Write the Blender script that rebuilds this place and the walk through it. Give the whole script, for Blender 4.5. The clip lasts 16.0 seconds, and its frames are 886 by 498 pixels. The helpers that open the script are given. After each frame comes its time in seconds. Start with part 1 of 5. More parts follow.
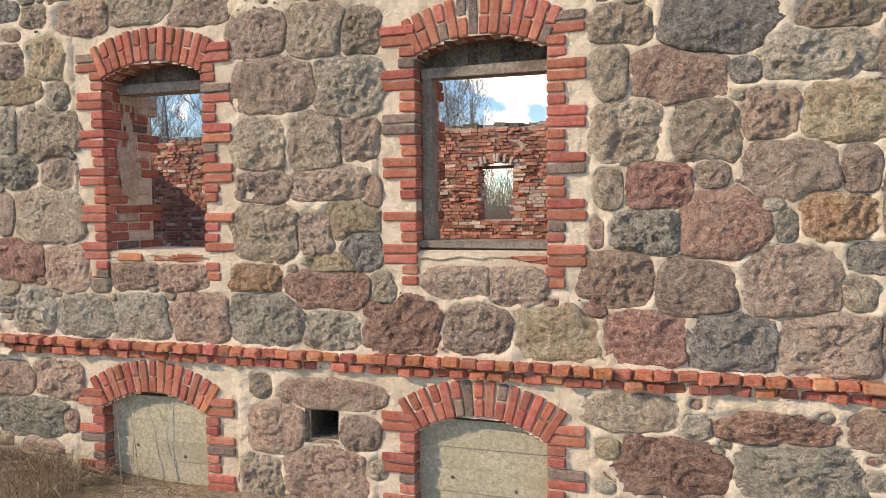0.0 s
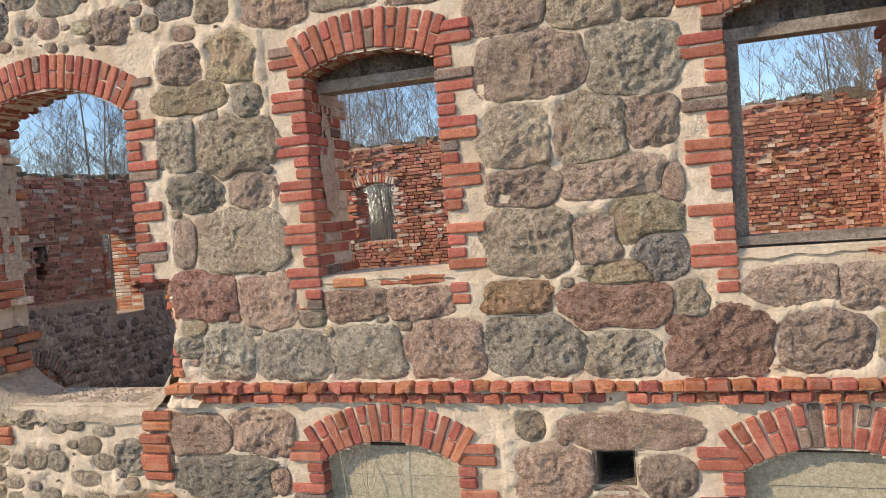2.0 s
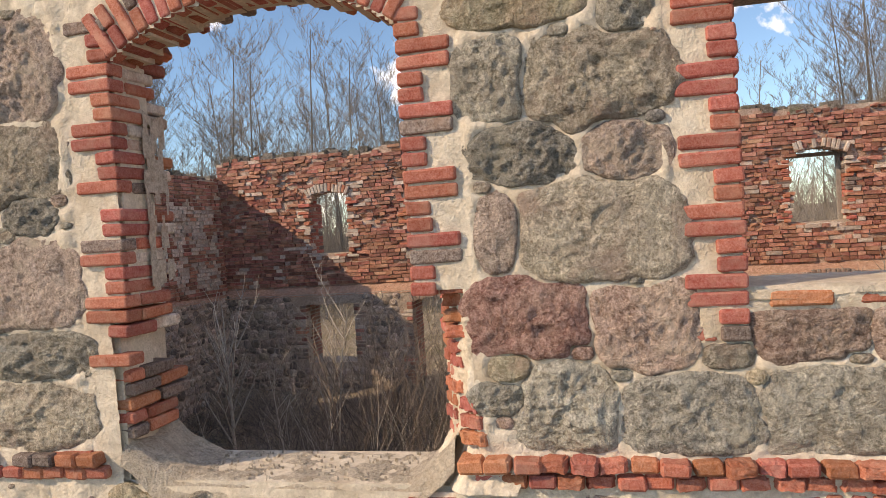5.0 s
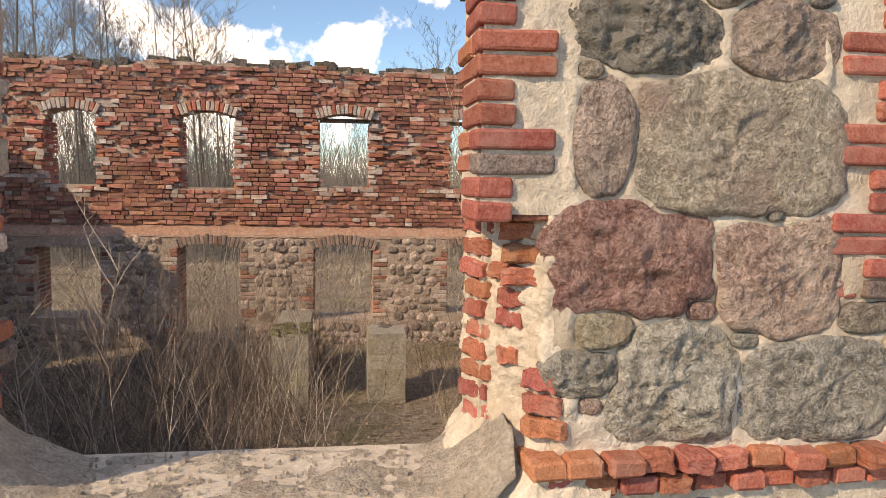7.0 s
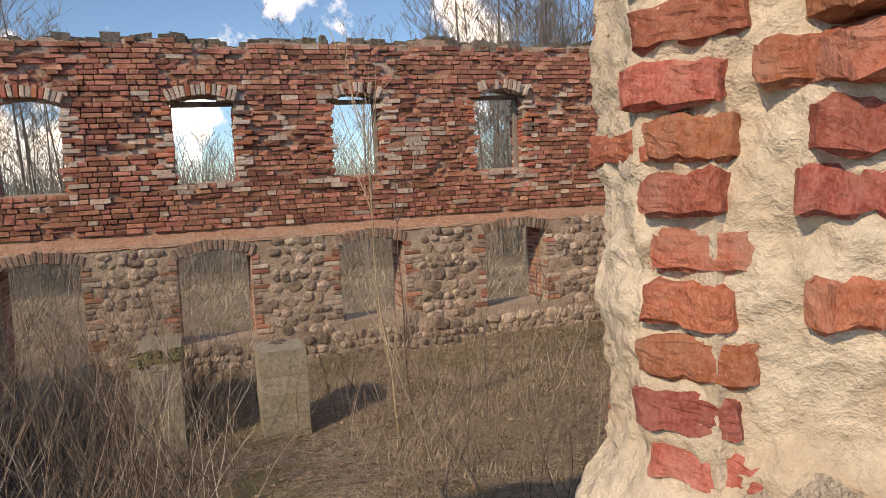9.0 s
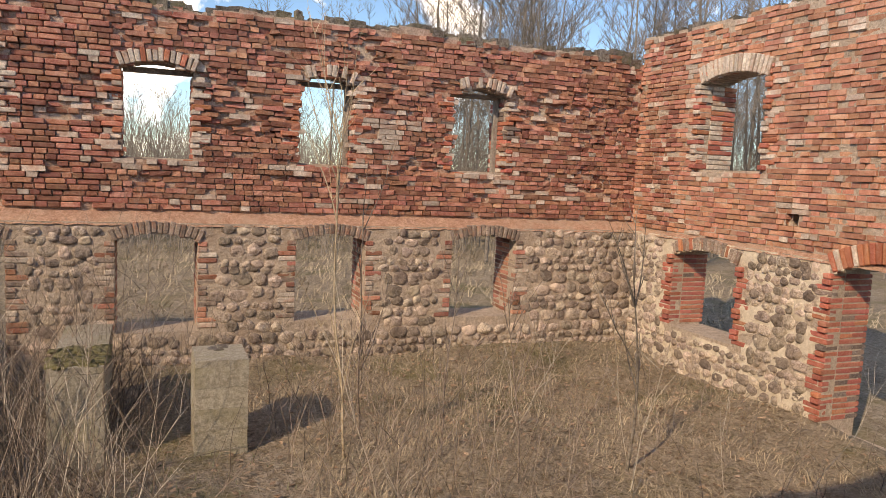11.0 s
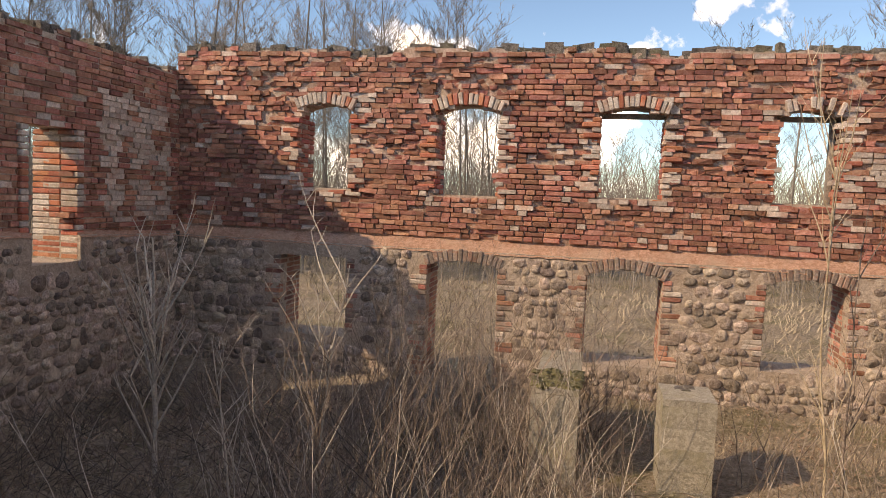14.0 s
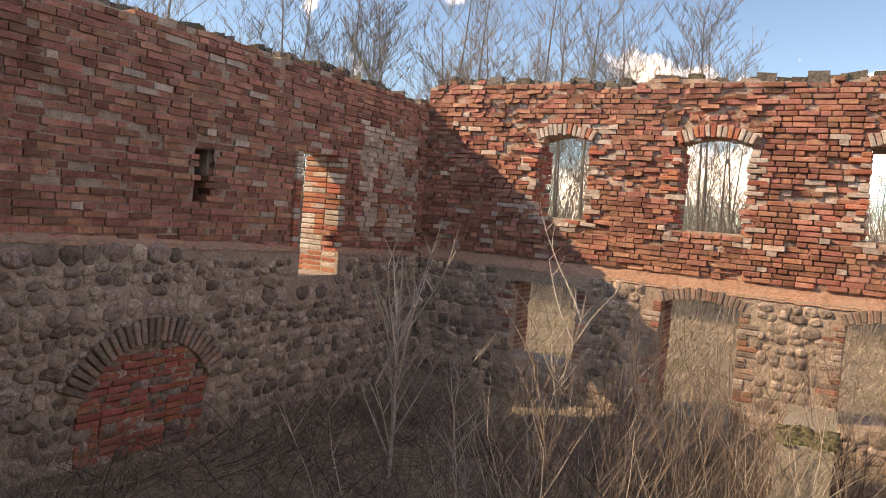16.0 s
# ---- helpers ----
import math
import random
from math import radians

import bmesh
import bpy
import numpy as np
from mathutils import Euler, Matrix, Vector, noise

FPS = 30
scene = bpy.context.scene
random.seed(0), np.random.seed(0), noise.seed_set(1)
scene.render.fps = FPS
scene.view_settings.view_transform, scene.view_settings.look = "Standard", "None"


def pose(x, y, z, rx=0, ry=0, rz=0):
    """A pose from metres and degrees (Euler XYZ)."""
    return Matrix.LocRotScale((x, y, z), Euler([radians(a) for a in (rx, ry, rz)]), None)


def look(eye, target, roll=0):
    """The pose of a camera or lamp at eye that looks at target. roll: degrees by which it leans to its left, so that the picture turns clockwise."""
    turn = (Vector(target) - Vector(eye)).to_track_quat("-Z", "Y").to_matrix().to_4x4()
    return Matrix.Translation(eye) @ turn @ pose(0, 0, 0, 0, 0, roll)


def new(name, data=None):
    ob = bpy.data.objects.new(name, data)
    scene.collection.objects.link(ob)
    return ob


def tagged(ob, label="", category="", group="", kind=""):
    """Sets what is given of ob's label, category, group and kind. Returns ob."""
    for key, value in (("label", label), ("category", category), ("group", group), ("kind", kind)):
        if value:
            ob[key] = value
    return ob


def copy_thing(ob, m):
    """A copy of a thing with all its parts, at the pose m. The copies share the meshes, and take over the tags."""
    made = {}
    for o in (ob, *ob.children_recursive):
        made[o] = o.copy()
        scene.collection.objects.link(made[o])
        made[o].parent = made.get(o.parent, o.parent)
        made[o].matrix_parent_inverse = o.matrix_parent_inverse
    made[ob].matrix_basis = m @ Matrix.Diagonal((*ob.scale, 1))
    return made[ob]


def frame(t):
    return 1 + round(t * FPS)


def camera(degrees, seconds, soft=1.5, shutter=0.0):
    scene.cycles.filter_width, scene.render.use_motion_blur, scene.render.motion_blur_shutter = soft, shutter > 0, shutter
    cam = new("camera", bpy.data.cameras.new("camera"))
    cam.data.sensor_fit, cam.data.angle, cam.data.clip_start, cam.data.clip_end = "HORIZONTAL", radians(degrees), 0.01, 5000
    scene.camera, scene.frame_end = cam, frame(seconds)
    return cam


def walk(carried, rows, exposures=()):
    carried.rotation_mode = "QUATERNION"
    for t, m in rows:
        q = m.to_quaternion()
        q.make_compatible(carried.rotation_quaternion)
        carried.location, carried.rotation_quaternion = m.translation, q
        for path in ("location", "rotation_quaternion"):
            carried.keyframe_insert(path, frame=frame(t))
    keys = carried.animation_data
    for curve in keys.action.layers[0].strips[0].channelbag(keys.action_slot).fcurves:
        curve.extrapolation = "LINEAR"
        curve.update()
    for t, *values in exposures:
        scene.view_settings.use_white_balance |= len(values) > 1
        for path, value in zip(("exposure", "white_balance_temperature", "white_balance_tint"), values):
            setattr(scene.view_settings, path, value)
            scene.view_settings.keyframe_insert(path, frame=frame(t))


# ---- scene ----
cam = camera(62.3, 16.0, soft=0.5)
PATH = [
    (0, (2.017, -4.919, 0.253), (1.405, -3.019, 0.132), -0.7),
    (0.5, (1.497, -4.891, 0.213), (0.948, -2.971, 0.106), -0.3),
    (1, (0.932, -4.8, 0.255), (0.382, -2.882, 0.127), -0.9),
    (1.5, (0.427, -4.758, 0.298), (-0.111, -2.834, 0.212), -1.3),
    (2, (-0.09, -4.611, 0.261), (-0.697, -2.707, 0.172), -4.6),
    (2.5, (-0.659, -4.448, 0.228), (-1.355, -2.578, 0.09), -2.3),
    (3, (-1.148, -4.23, 0.204), (-1.799, -2.344, 0.066), -2.2),
    (3.5, (-1.647, -4.005, 0.249), (-2.239, -2.098, 0.137), -1.8),
    (4, (-2.108, -3.849, 0.234), (-2.615, -1.915, 0.192), -1.0),
    (4.5, (-2.563, -3.624, 0.222), (-3.084, -1.694, 0.165), -1.3),
    (4.7, (-2.736, -3.533, 0.266), (-3.266, -1.605, 0.208), -2.6),
    (6.8, (-4.338, -2.432, 0.111), (-4.063, -0.458, -0.06), -0.7),
    (7, (-4.414, -2.312, 0.073), (-4.124, -0.342, -0.12), 1.1),
    (7.5, (-4.499, -1.903, -0.068), (-4.152, 0.051, -0.318), -1.8),
    (8, (-4.579, -1.518, -0.21), (-3.933, 0.362, -0.432), -2.3),
    (8.5, (-4.521, -1.007, -0.346), (-3.799, 0.854, -0.472), -2.3),
    (9, (-4.541, -0.504, -0.38), (-3.9, 1.383, -0.548), -3.0),
    (9.2, (-4.529, -0.308, -0.384), (-3.865, 1.572, -0.542), -2.5),
    (9.8, (-4.515, -0.13, -0.2), (-3.825, 1.735, -0.385), -1.0),
    (10.5, (-4.46, 0.14, -0.11), (-3.735, 1.99, -0.315), 1.5),
    (11.3, (-4.405, 0.292, -0.089), (-3.664, 2.136, -0.312), 3.5),
    (11.5, (-4.441, 0.291, -0.097), (-3.771, 2.161, -0.325), 3.3),
    (12, (-4.512, 0.287, -0.163), (-4.06, 2.224, -0.367), 2.8),
    (12.5, (-4.583, 0.296, -0.15), (-4.259, 2.258, -0.364), 3.6),
    (13, (-4.667, 0.284, -0.15), (-4.599, 2.273, -0.362), 2.9),
    (13.5, (-4.701, 0.287, -0.15), (-4.824, 2.274, -0.36), 2.7),
    (14, (-4.73, 0.263, -0.15), (-5.131, 2.218, -0.304), 2.5),
    (14.5, (-4.755, 0.238, -0.15), (-5.325, 2.152, -0.285), 3.4),
    (15, (-4.774, 0.225, -0.15), (-5.483, 2.092, -0.297), 4.2),
    (15.5, (-4.82, 0.175, -0.15), (-5.646, 1.994, -0.288), 4.4),
    (16, (-4.818, 0.144, -0.15), (-5.791, 1.89, -0.263), 4.8),
]
EXPOSURES = [(0, 0.6, 8800, 19), (4.7, 0.52, 8900, 19), (7.0, 0.48, 9000, 20), (9.0, 0.18, 8500, 18), (11.3, 0.5, 8800, 18), (13.0, 0.52, 9000, 19), (14.5, 0.68, 9900, 22), (16, 0.86, 10500, 23)]
walk(cam, [(t, look(eye, target, roll)) for t, eye, target, roll in PATH], EXPOSURES)

# ---- world and light ----
world = bpy.data.worlds.new("sky")
scene.world = world
world.use_nodes = True
SUN_UP, SUN_TURN = radians(33), radians(235.6)
sky = world.node_tree.nodes.new("ShaderNodeTexSky")
sky.sky_type, sky.sun_disc = "NISHITA", False
sky.sun_elevation, sky.sun_rotation, sky.altitude = SUN_UP, SUN_TURN, 1500
sky.air_density, sky.dust_density, sky.ozone_density = 1.0, 0.15, 3.0
back = world.node_tree.nodes["Background"]
back.inputs["Strength"].default_value = 0.15
wn, wl = world.node_tree.nodes, world.node_tree.links
where = wn.new("ShaderNodeTexCoord")
puffs = wn.new("ShaderNodeTexNoise")
puffs.inputs["Scale"].default_value, puffs.inputs["Detail"].default_value, puffs.inputs["Roughness"].default_value = 6.5, 8.0, 0.55
wl.new(where.outputs["Generated"], puffs.inputs["Vector"])
cover = wn.new("ShaderNodeMapRange")
cover.inputs["From Min"].default_value, cover.inputs["From Max"].default_value = 0.555, 0.655
wl.new(puffs.outputs["Fac"], cover.inputs["Value"])
clouds = wn.new("ShaderNodeMix")
clouds.data_type = "RGBA"
wl.new(cover.outputs[0], clouds.inputs[0])
clear = wn.new("ShaderNodeMix")
clear.data_type, clear.blend_type = "RGBA", "MULTIPLY"
clear.inputs[0].default_value = 1.0
clear.inputs[7].default_value = (0.66, 0.86, 0.98, 1)
wl.new(sky.outputs[0], clear.inputs[6])
wl.new(clear.outputs[2], clouds.inputs[6])
clouds.inputs[7].default_value = (14.0, 13.8, 13.6, 1)
wl.new(clouds.outputs[2], back.inputs["Color"])
sun_data = bpy.data.lights.new("sun", "SUN")
sun_data.energy, sun_data.angle, sun_data.color = 2.6, radians(0.55), (1.0, 0.87, 0.70)
sun = new("sun", sun_data)
sun.matrix_world = look((-12.7, -8.7, 10.0), (0, 0, 0))

# ---- materials ----


def surf(name, dark, light, stain=None, size=6.0, fine=60.0, rough=0.9, bump=0.5, depth=0.01, vary=0.25, hue=0.0, island=False, spread=0.55, lumps=0.5, speck=0.4):
    """A rough mineral or wooden surface: two tones in patches, a stain, fine grain, relief; each object or island a little different."""
    m = bpy.data.materials.new(name)
    m.use_nodes = True
    nt = m.node_tree
    n, ln = nt.nodes, nt.links
    bsdf = n["Principled BSDF"]
    bsdf.inputs["Roughness"].default_value = rough
    bsdf.inputs["Specular IOR Level"].default_value = 0.25
    co = n.new("ShaderNodeTexCoord")
    if island:
        rnd = n.new("ShaderNodeNewGeometry").outputs["Random Per Island"]
    else:
        rnd = n.new("ShaderNodeObjectInfo").outputs["Random"]
    shift = n.new("ShaderNodeVectorMath")
    shift.operation = "MULTIPLY_ADD"
    comb = n.new("ShaderNodeCombineXYZ")
    for i in range(3):
        ln.new(rnd, comb.inputs[i])
    ln.new(comb.outputs[0], shift.inputs[0])
    shift.inputs[1].default_value = (37.0, 91.0, 53.0)
    ln.new(co.outputs["Object"], shift.inputs[2])
    vec = shift.outputs[0]

    def noise_at(scale, detail=4.0, r=0.6):
        t = n.new("ShaderNodeTexNoise")
        t.inputs["Scale"].default_value, t.inputs["Detail"].default_value, t.inputs["Roughness"].default_value = scale, detail, r
        ln.new(vec, t.inputs["Vector"])
        return t.outputs["Fac"]

    def ramp(fac, lo, hi, most=1.0):
        r = n.new("ShaderNodeMapRange")
        r.inputs["To Max"].default_value = most
        r.inputs["From Min"].default_value, r.inputs["From Max"].default_value = lo, hi
        ln.new(fac, r.inputs["Value"])
        return r.outputs["Result"]

    def blend(fac, a, b, kind="MIX"):
        x = n.new("ShaderNodeMix")
        x.data_type, x.blend_type = "RGBA", kind
        if hasattr(fac, "is_output"):
            ln.new(fac, x.inputs[0])
        else:
            x.inputs[0].default_value = fac
        for sock, v in ((x.inputs[6], a), (x.inputs[7], b)):
            if hasattr(v, "is_output"):
                ln.new(v, sock)
            else:
                sock.default_value = (*v, 1)
        return x.outputs[2]

    big, small = noise_at(size, 5.0), noise_at(fine, 3.0, 0.7)
    col = blend(ramp(big, 0.5 - spread / 2, 0.5 + spread / 2), dark, light)
    grain = noise_at(fine * 0.33, 5.0, 0.75)
    col = blend(ramp(small, 0.36, 0.64), blend(1.0, col, (1 - speck * 0.6,) * 3, "MULTIPLY"), blend(speck * 0.45, col, (0.95, 0.92, 0.88)))
    col = blend(ramp(grain, 0.38, 0.62), blend(1.0, col, (1 - speck * 0.75,) * 3, "MULTIPLY"), blend(speck * 0.25, col, (0.95, 0.92, 0.88)))
    if stain:
        col = blend(ramp(noise_at(size * 0.6, 6.0, 0.7), 0.50, 0.66, 0.65), col, stain)
    hsv = n.new("ShaderNodeHueSaturation")
    ln.new(col, hsv.inputs["Color"])
    v = n.new("ShaderNodeMapRange")
    v.inputs["To Min"].default_value, v.inputs["To Max"].default_value = 1 - vary, 1 + vary
    ln.new(rnd, v.inputs["Value"])
    ln.new(v.outputs[0], hsv.inputs["Value"])
    if hue:
        w = n.new("ShaderNodeMath")
        w.operation = "FRACT"
        k = n.new("ShaderNodeMath")
        k.operation = "MULTIPLY"
        k.inputs[1].default_value = 7.31
        ln.new(rnd, k.inputs[0])
        ln.new(k.outputs[0], w.inputs[0])
        h = n.new("ShaderNodeMapRange")
        h.inputs["To Min"].default_value, h.inputs["To Max"].default_value = 0.5 - hue, 0.5 + hue
        ln.new(w.outputs[0], h.inputs["Value"])
        ln.new(h.outputs[0], hsv.inputs["Hue"])
    ln.new(hsv.outputs[0], bsdf.inputs["Base Color"])
    relief = n.new("ShaderNodeMath")
    relief.operation = "MULTIPLY_ADD"
    relief.inputs[1].default_value = lumps
    ln.new(noise_at(size * 3.2, 6.0, 0.72), relief.inputs[0])
    mid = n.new("ShaderNodeMath")
    mid.operation = "MULTIPLY_ADD"
    mid.inputs[1].default_value = 1.6
    ln.new(grain, mid.inputs[0])
    ln.new(small, mid.inputs[2])
    ln.new(mid.outputs[0], relief.inputs[2])
    b = n.new("ShaderNodeBump")
    b.inputs["Strength"].default_value, b.inputs["Distance"].default_value = bump, depth
    ln.new(relief.outputs[0], b.inputs["Height"])
    ln.new(b.outputs[0], bsdf.inputs["Normal"])
    return m


def stone_mat(name, dark, light, stain=None, **k):
    dark, light = [c * k for c, k in zip(dark, (1.5, 1.38, 1.25))], [min(0.84, c * k) for c, k in zip(light, (1.62, 1.48, 1.34))]
    return surf(name, dark, light, stain, size=k.pop("size", 5.0), fine=k.pop("fine", 90.0), bump=1.0, depth=0.026, vary=0.2, lumps=1.6, speck=0.66, spread=0.36, **k)


STONES = [
    stone_mat("slate_blue_granite", (0.112, 0.128, 0.15), (0.255, 0.277, 0.3), (0.36, 0.36, 0.345)),
    stone_mat("green_grey_granite", (0.18, 0.195, 0.18), (0.375, 0.405, 0.383), (0.495, 0.48, 0.405)),
    stone_mat("grey_granite", (0.33, 0.3, 0.247), (0.555, 0.517, 0.435), (0.42, 0.315, 0.27)),
    stone_mat("mauve_granite", (0.323, 0.247, 0.225), (0.517, 0.427, 0.39), (0.585, 0.525, 0.435)),
    stone_mat("pink_granite", (0.405, 0.247, 0.21), (0.615, 0.42, 0.36), (0.645, 0.54, 0.45)),
    stone_mat("red_brown_granite", (0.285, 0.143, 0.112), (0.48, 0.27, 0.217), (0.54, 0.405, 0.345)),
    stone_mat("tan_sandstone", (0.486, 0.392, 0.257), (0.661, 0.553, 0.405), (0.567, 0.432, 0.338)),
    stone_mat("pale_lichen_granite", (0.405, 0.405, 0.344), (0.634, 0.634, 0.54), (0.324, 0.297, 0.257)),
    stone_mat("orange_granite", (0.51, 0.262, 0.128), (0.69, 0.405, 0.225), (0.495, 0.345, 0.27)),
    stone_mat("rose_red_granite", (0.435, 0.15, 0.128), (0.63, 0.3, 0.262), (0.6, 0.45, 0.42)),
]
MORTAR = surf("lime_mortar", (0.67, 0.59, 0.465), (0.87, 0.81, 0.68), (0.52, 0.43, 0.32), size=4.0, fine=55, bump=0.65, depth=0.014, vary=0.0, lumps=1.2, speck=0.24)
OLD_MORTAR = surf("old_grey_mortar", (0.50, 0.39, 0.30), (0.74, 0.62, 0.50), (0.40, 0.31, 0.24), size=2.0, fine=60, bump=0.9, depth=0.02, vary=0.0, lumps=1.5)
BRICK = surf("red_brick", (0.38, 0.078, 0.045), (0.52, 0.14, 0.09), (0.50, 0.27, 0.21), size=9, fine=110, bump=0.6, depth=0.006, vary=0.22, hue=0.010, lumps=1.2, speck=0.22)
SOFT_BRICK = surf("orange_eroded_brick", (0.44, 0.105, 0.045), (0.58, 0.19, 0.09), (0.54, 0.33, 0.25), size=9, fine=110, bump=0.7, depth=0.008, vary=0.25, hue=0.012, lumps=1.2, speck=0.22)
DARK_BRICK = surf("sooty_brick", (0.10, 0.075, 0.065), (0.22, 0.13, 0.10), (0.32, 0.22, 0.17), size=9, fine=110, bump=0.6, depth=0.006, vary=0.25)
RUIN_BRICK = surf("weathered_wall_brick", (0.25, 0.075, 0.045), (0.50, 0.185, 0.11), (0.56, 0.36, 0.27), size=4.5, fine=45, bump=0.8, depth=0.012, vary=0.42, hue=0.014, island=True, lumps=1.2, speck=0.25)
# more orange than weathered_wall_brick, and lightened: the east wall's sun is partly in the colour
EAST_BRICK = surf("sunlit_orange_brick", (0.42, 0.15, 0.085), (0.62, 0.27, 0.165), (0.60, 0.42, 0.32), size=4.0, fine=45, bump=0.7, depth=0.01, vary=0.3, hue=0.012, island=True, lumps=1.2, speck=0.25)
WALL_BRICK = surf("weathered_brick", (0.30, 0.085, 0.048), (0.47, 0.175, 0.105), (0.54, 0.34, 0.25), size=3.0, fine=45, bump=0.8, depth=0.012, vary=0.42, hue=0.014, lumps=1.2, speck=0.25)
GREY_BRICK = surf("grey_brown_brick", (0.20, 0.145, 0.11), (0.40, 0.30, 0.24), (0.40, 0.17, 0.11), size=5.0, fine=60, bump=0.7, depth=0.01, vary=0.3)
PALE_BRICK = surf("limewashed_brick", (0.58, 0.48, 0.39), (0.80, 0.74, 0.66), (0.46, 0.25, 0.18), size=6.0, fine=60, bump=0.7, depth=0.01, vary=0.2)
RUBBLE_PALE = surf("pale_bricks_in_courses", (0.55, 0.43, 0.35), (0.78, 0.70, 0.61), (0.46, 0.24, 0.17), size=6.0, fine=60, bump=0.7, depth=0.01, vary=0.25, island=True)
RUBBLE = surf("fieldstone_rubble", (0.30, 0.215, 0.165), (0.56, 0.43, 0.335), (0.62, 0.53, 0.42), size=3.0, fine=50, bump=0.9, depth=0.015, vary=0.5, hue=0.018, island=True, lumps=1.3, speck=0.6)
RUBBLE_ONE = surf("fieldstone", (0.30, 0.215, 0.165), (0.56, 0.43, 0.335), (0.62, 0.53, 0.42), size=3.0, fine=50, bump=0.9, depth=0.015, vary=0.5, hue=0.018, lumps=1.3, speck=0.6)
JOINT = surf("crumbling_joint_mortar", (0.46, 0.27, 0.19), (0.68, 0.52, 0.41), (0.30, 0.14, 0.09), size=1.6, fine=45, bump=0.9, depth=0.02, vary=0.0, lumps=1.5)
DUST = surf("brick_dust_ledge", (0.537, 0.244, 0.14), (0.708, 0.403, 0.256), (0.488, 0.378, 0.293), size=2.0, fine=50, bump=0.9, depth=0.02, vary=0.0, lumps=1.4)
CONCRETE = surf("board_marked_concrete", (0.40, 0.40, 0.29), (0.57, 0.57, 0.43), (0.28, 0.28, 0.20), size=2.2, fine=90, bump=0.35, depth=0.006, vary=0.06, lumps=0.6)
MOSSY = surf("weathered_concrete", (0.34, 0.32, 0.25), (0.50, 0.48, 0.39), (0.31, 0.30, 0.19), size=2.5, fine=70, bump=0.7, depth=0.01, vary=0.04, lumps=1.0)
MOSS = surf("yellow_green_moss", (0.15, 0.15, 0.035), (0.32, 0.30, 0.085), size=14, fine=120, bump=1.0, depth=0.02, vary=0.2)
WOOD = surf("silvered_timber", (0.20, 0.175, 0.145), (0.38, 0.345, 0.295), (0.12, 0.10, 0.085), size=7, fine=120, bump=0.5, depth=0.005, vary=0.15)
PLASTER = surf("flaking_lime_plaster", (0.50, 0.43, 0.34), (0.67, 0.60, 0.50), (0.42, 0.26, 0.19), size=3.5, fine=70, bump=0.7, depth=0.012, vary=0.0, lumps=1.2)
EARTH = surf("dry_earth_and_thatch", (0.20, 0.15, 0.095), (0.46, 0.36, 0.235), (0.15, 0.155, 0.06), size=0.8, fine=25, bump=1.0, depth=0.04, vary=0.0, lumps=1.5)
SILL = surf("crumbled_mortar_and_grit", (0.57, 0.495, 0.39), (0.75, 0.68, 0.55), (0.50, 0.42, 0.32), size=4, fine=70, bump=1.0, depth=0.02, vary=0.0, lumps=1.6)
STRAW = surf("dry_grass", (0.34, 0.265, 0.16), (0.64, 0.53, 0.35), size=3, fine=30, bump=0.1, vary=0.35, island=True)
TWIG = surf("bare_brown_twigs", (0.07, 0.048, 0.036), (0.23, 0.165, 0.122), size=3, fine=40, bump=0.1, vary=0.6, island=True)
PALE_TWIG = surf("pale_sapling_bark", (0.54, 0.50, 0.43), (0.76, 0.72, 0.64), size=6, fine=50, bump=0.2, vary=0.2)
DEAD_STEM = surf("dead_brown_stems", (0.16, 0.115, 0.08), (0.40, 0.30, 0.21), size=3, fine=30, bump=0.1, vary=0.45, island=True)
BARK = surf("grey_brown_bark", (0.085, 0.07, 0.056), (0.20, 0.17, 0.135), size=3, fine=30, bump=0.5, vary=0.2)
LEAF = surf("fallen_brown_leaves", (0.26, 0.14, 0.07), (0.50, 0.33, 0.19), size=8, fine=60, bump=0.2, vary=0.4, island=True)
# dark wall-top rubble; its colour also stands for shade in holes, slot and crack
RUBBLE_AND_HOLE_SHADE = surf("dark_rubble_and_hole_shade", (0.07, 0.06, 0.05), (0.19, 0.16, 0.125), (0.17, 0.17, 0.08), size=3, fine=50, bump=1.0, depth=0.03, vary=0.3, island=True)

# ---- building blocks ----
COURSE, BL, BW, BH = 0.077, 0.262, 0.125, 0.066


def empty(name, x, y, z, label="", category="", group="", kind=""):
    ob = new(name)
    ob.empty_display_size = 0.1
    ob.matrix_world = pose(x, y, z)
    return tagged(ob, label, category, group, kind)


def mesh(name, verts, faces, material, smooth=False):
    me = bpy.data.meshes.new(name)
    me.from_pydata(verts, [], faces)
    me.materials.append(material)
    if smooth:
        me.polygons.foreach_set("use_smooth", [True] * len(me.polygons))
    me.update()
    return me


def under(ob, parent, m=None):
    """Makes ob a part of parent; m is its pose in the world."""
    ob.parent = parent
    ob.matrix_parent_inverse = parent.matrix_basis.inverted()
    if m is not None:
        ob.matrix_basis = m
    return ob


def part(name, me, parent, m=None, label=""):
    return under(tagged(new(name, me), label), parent, m if m is not None else Matrix())


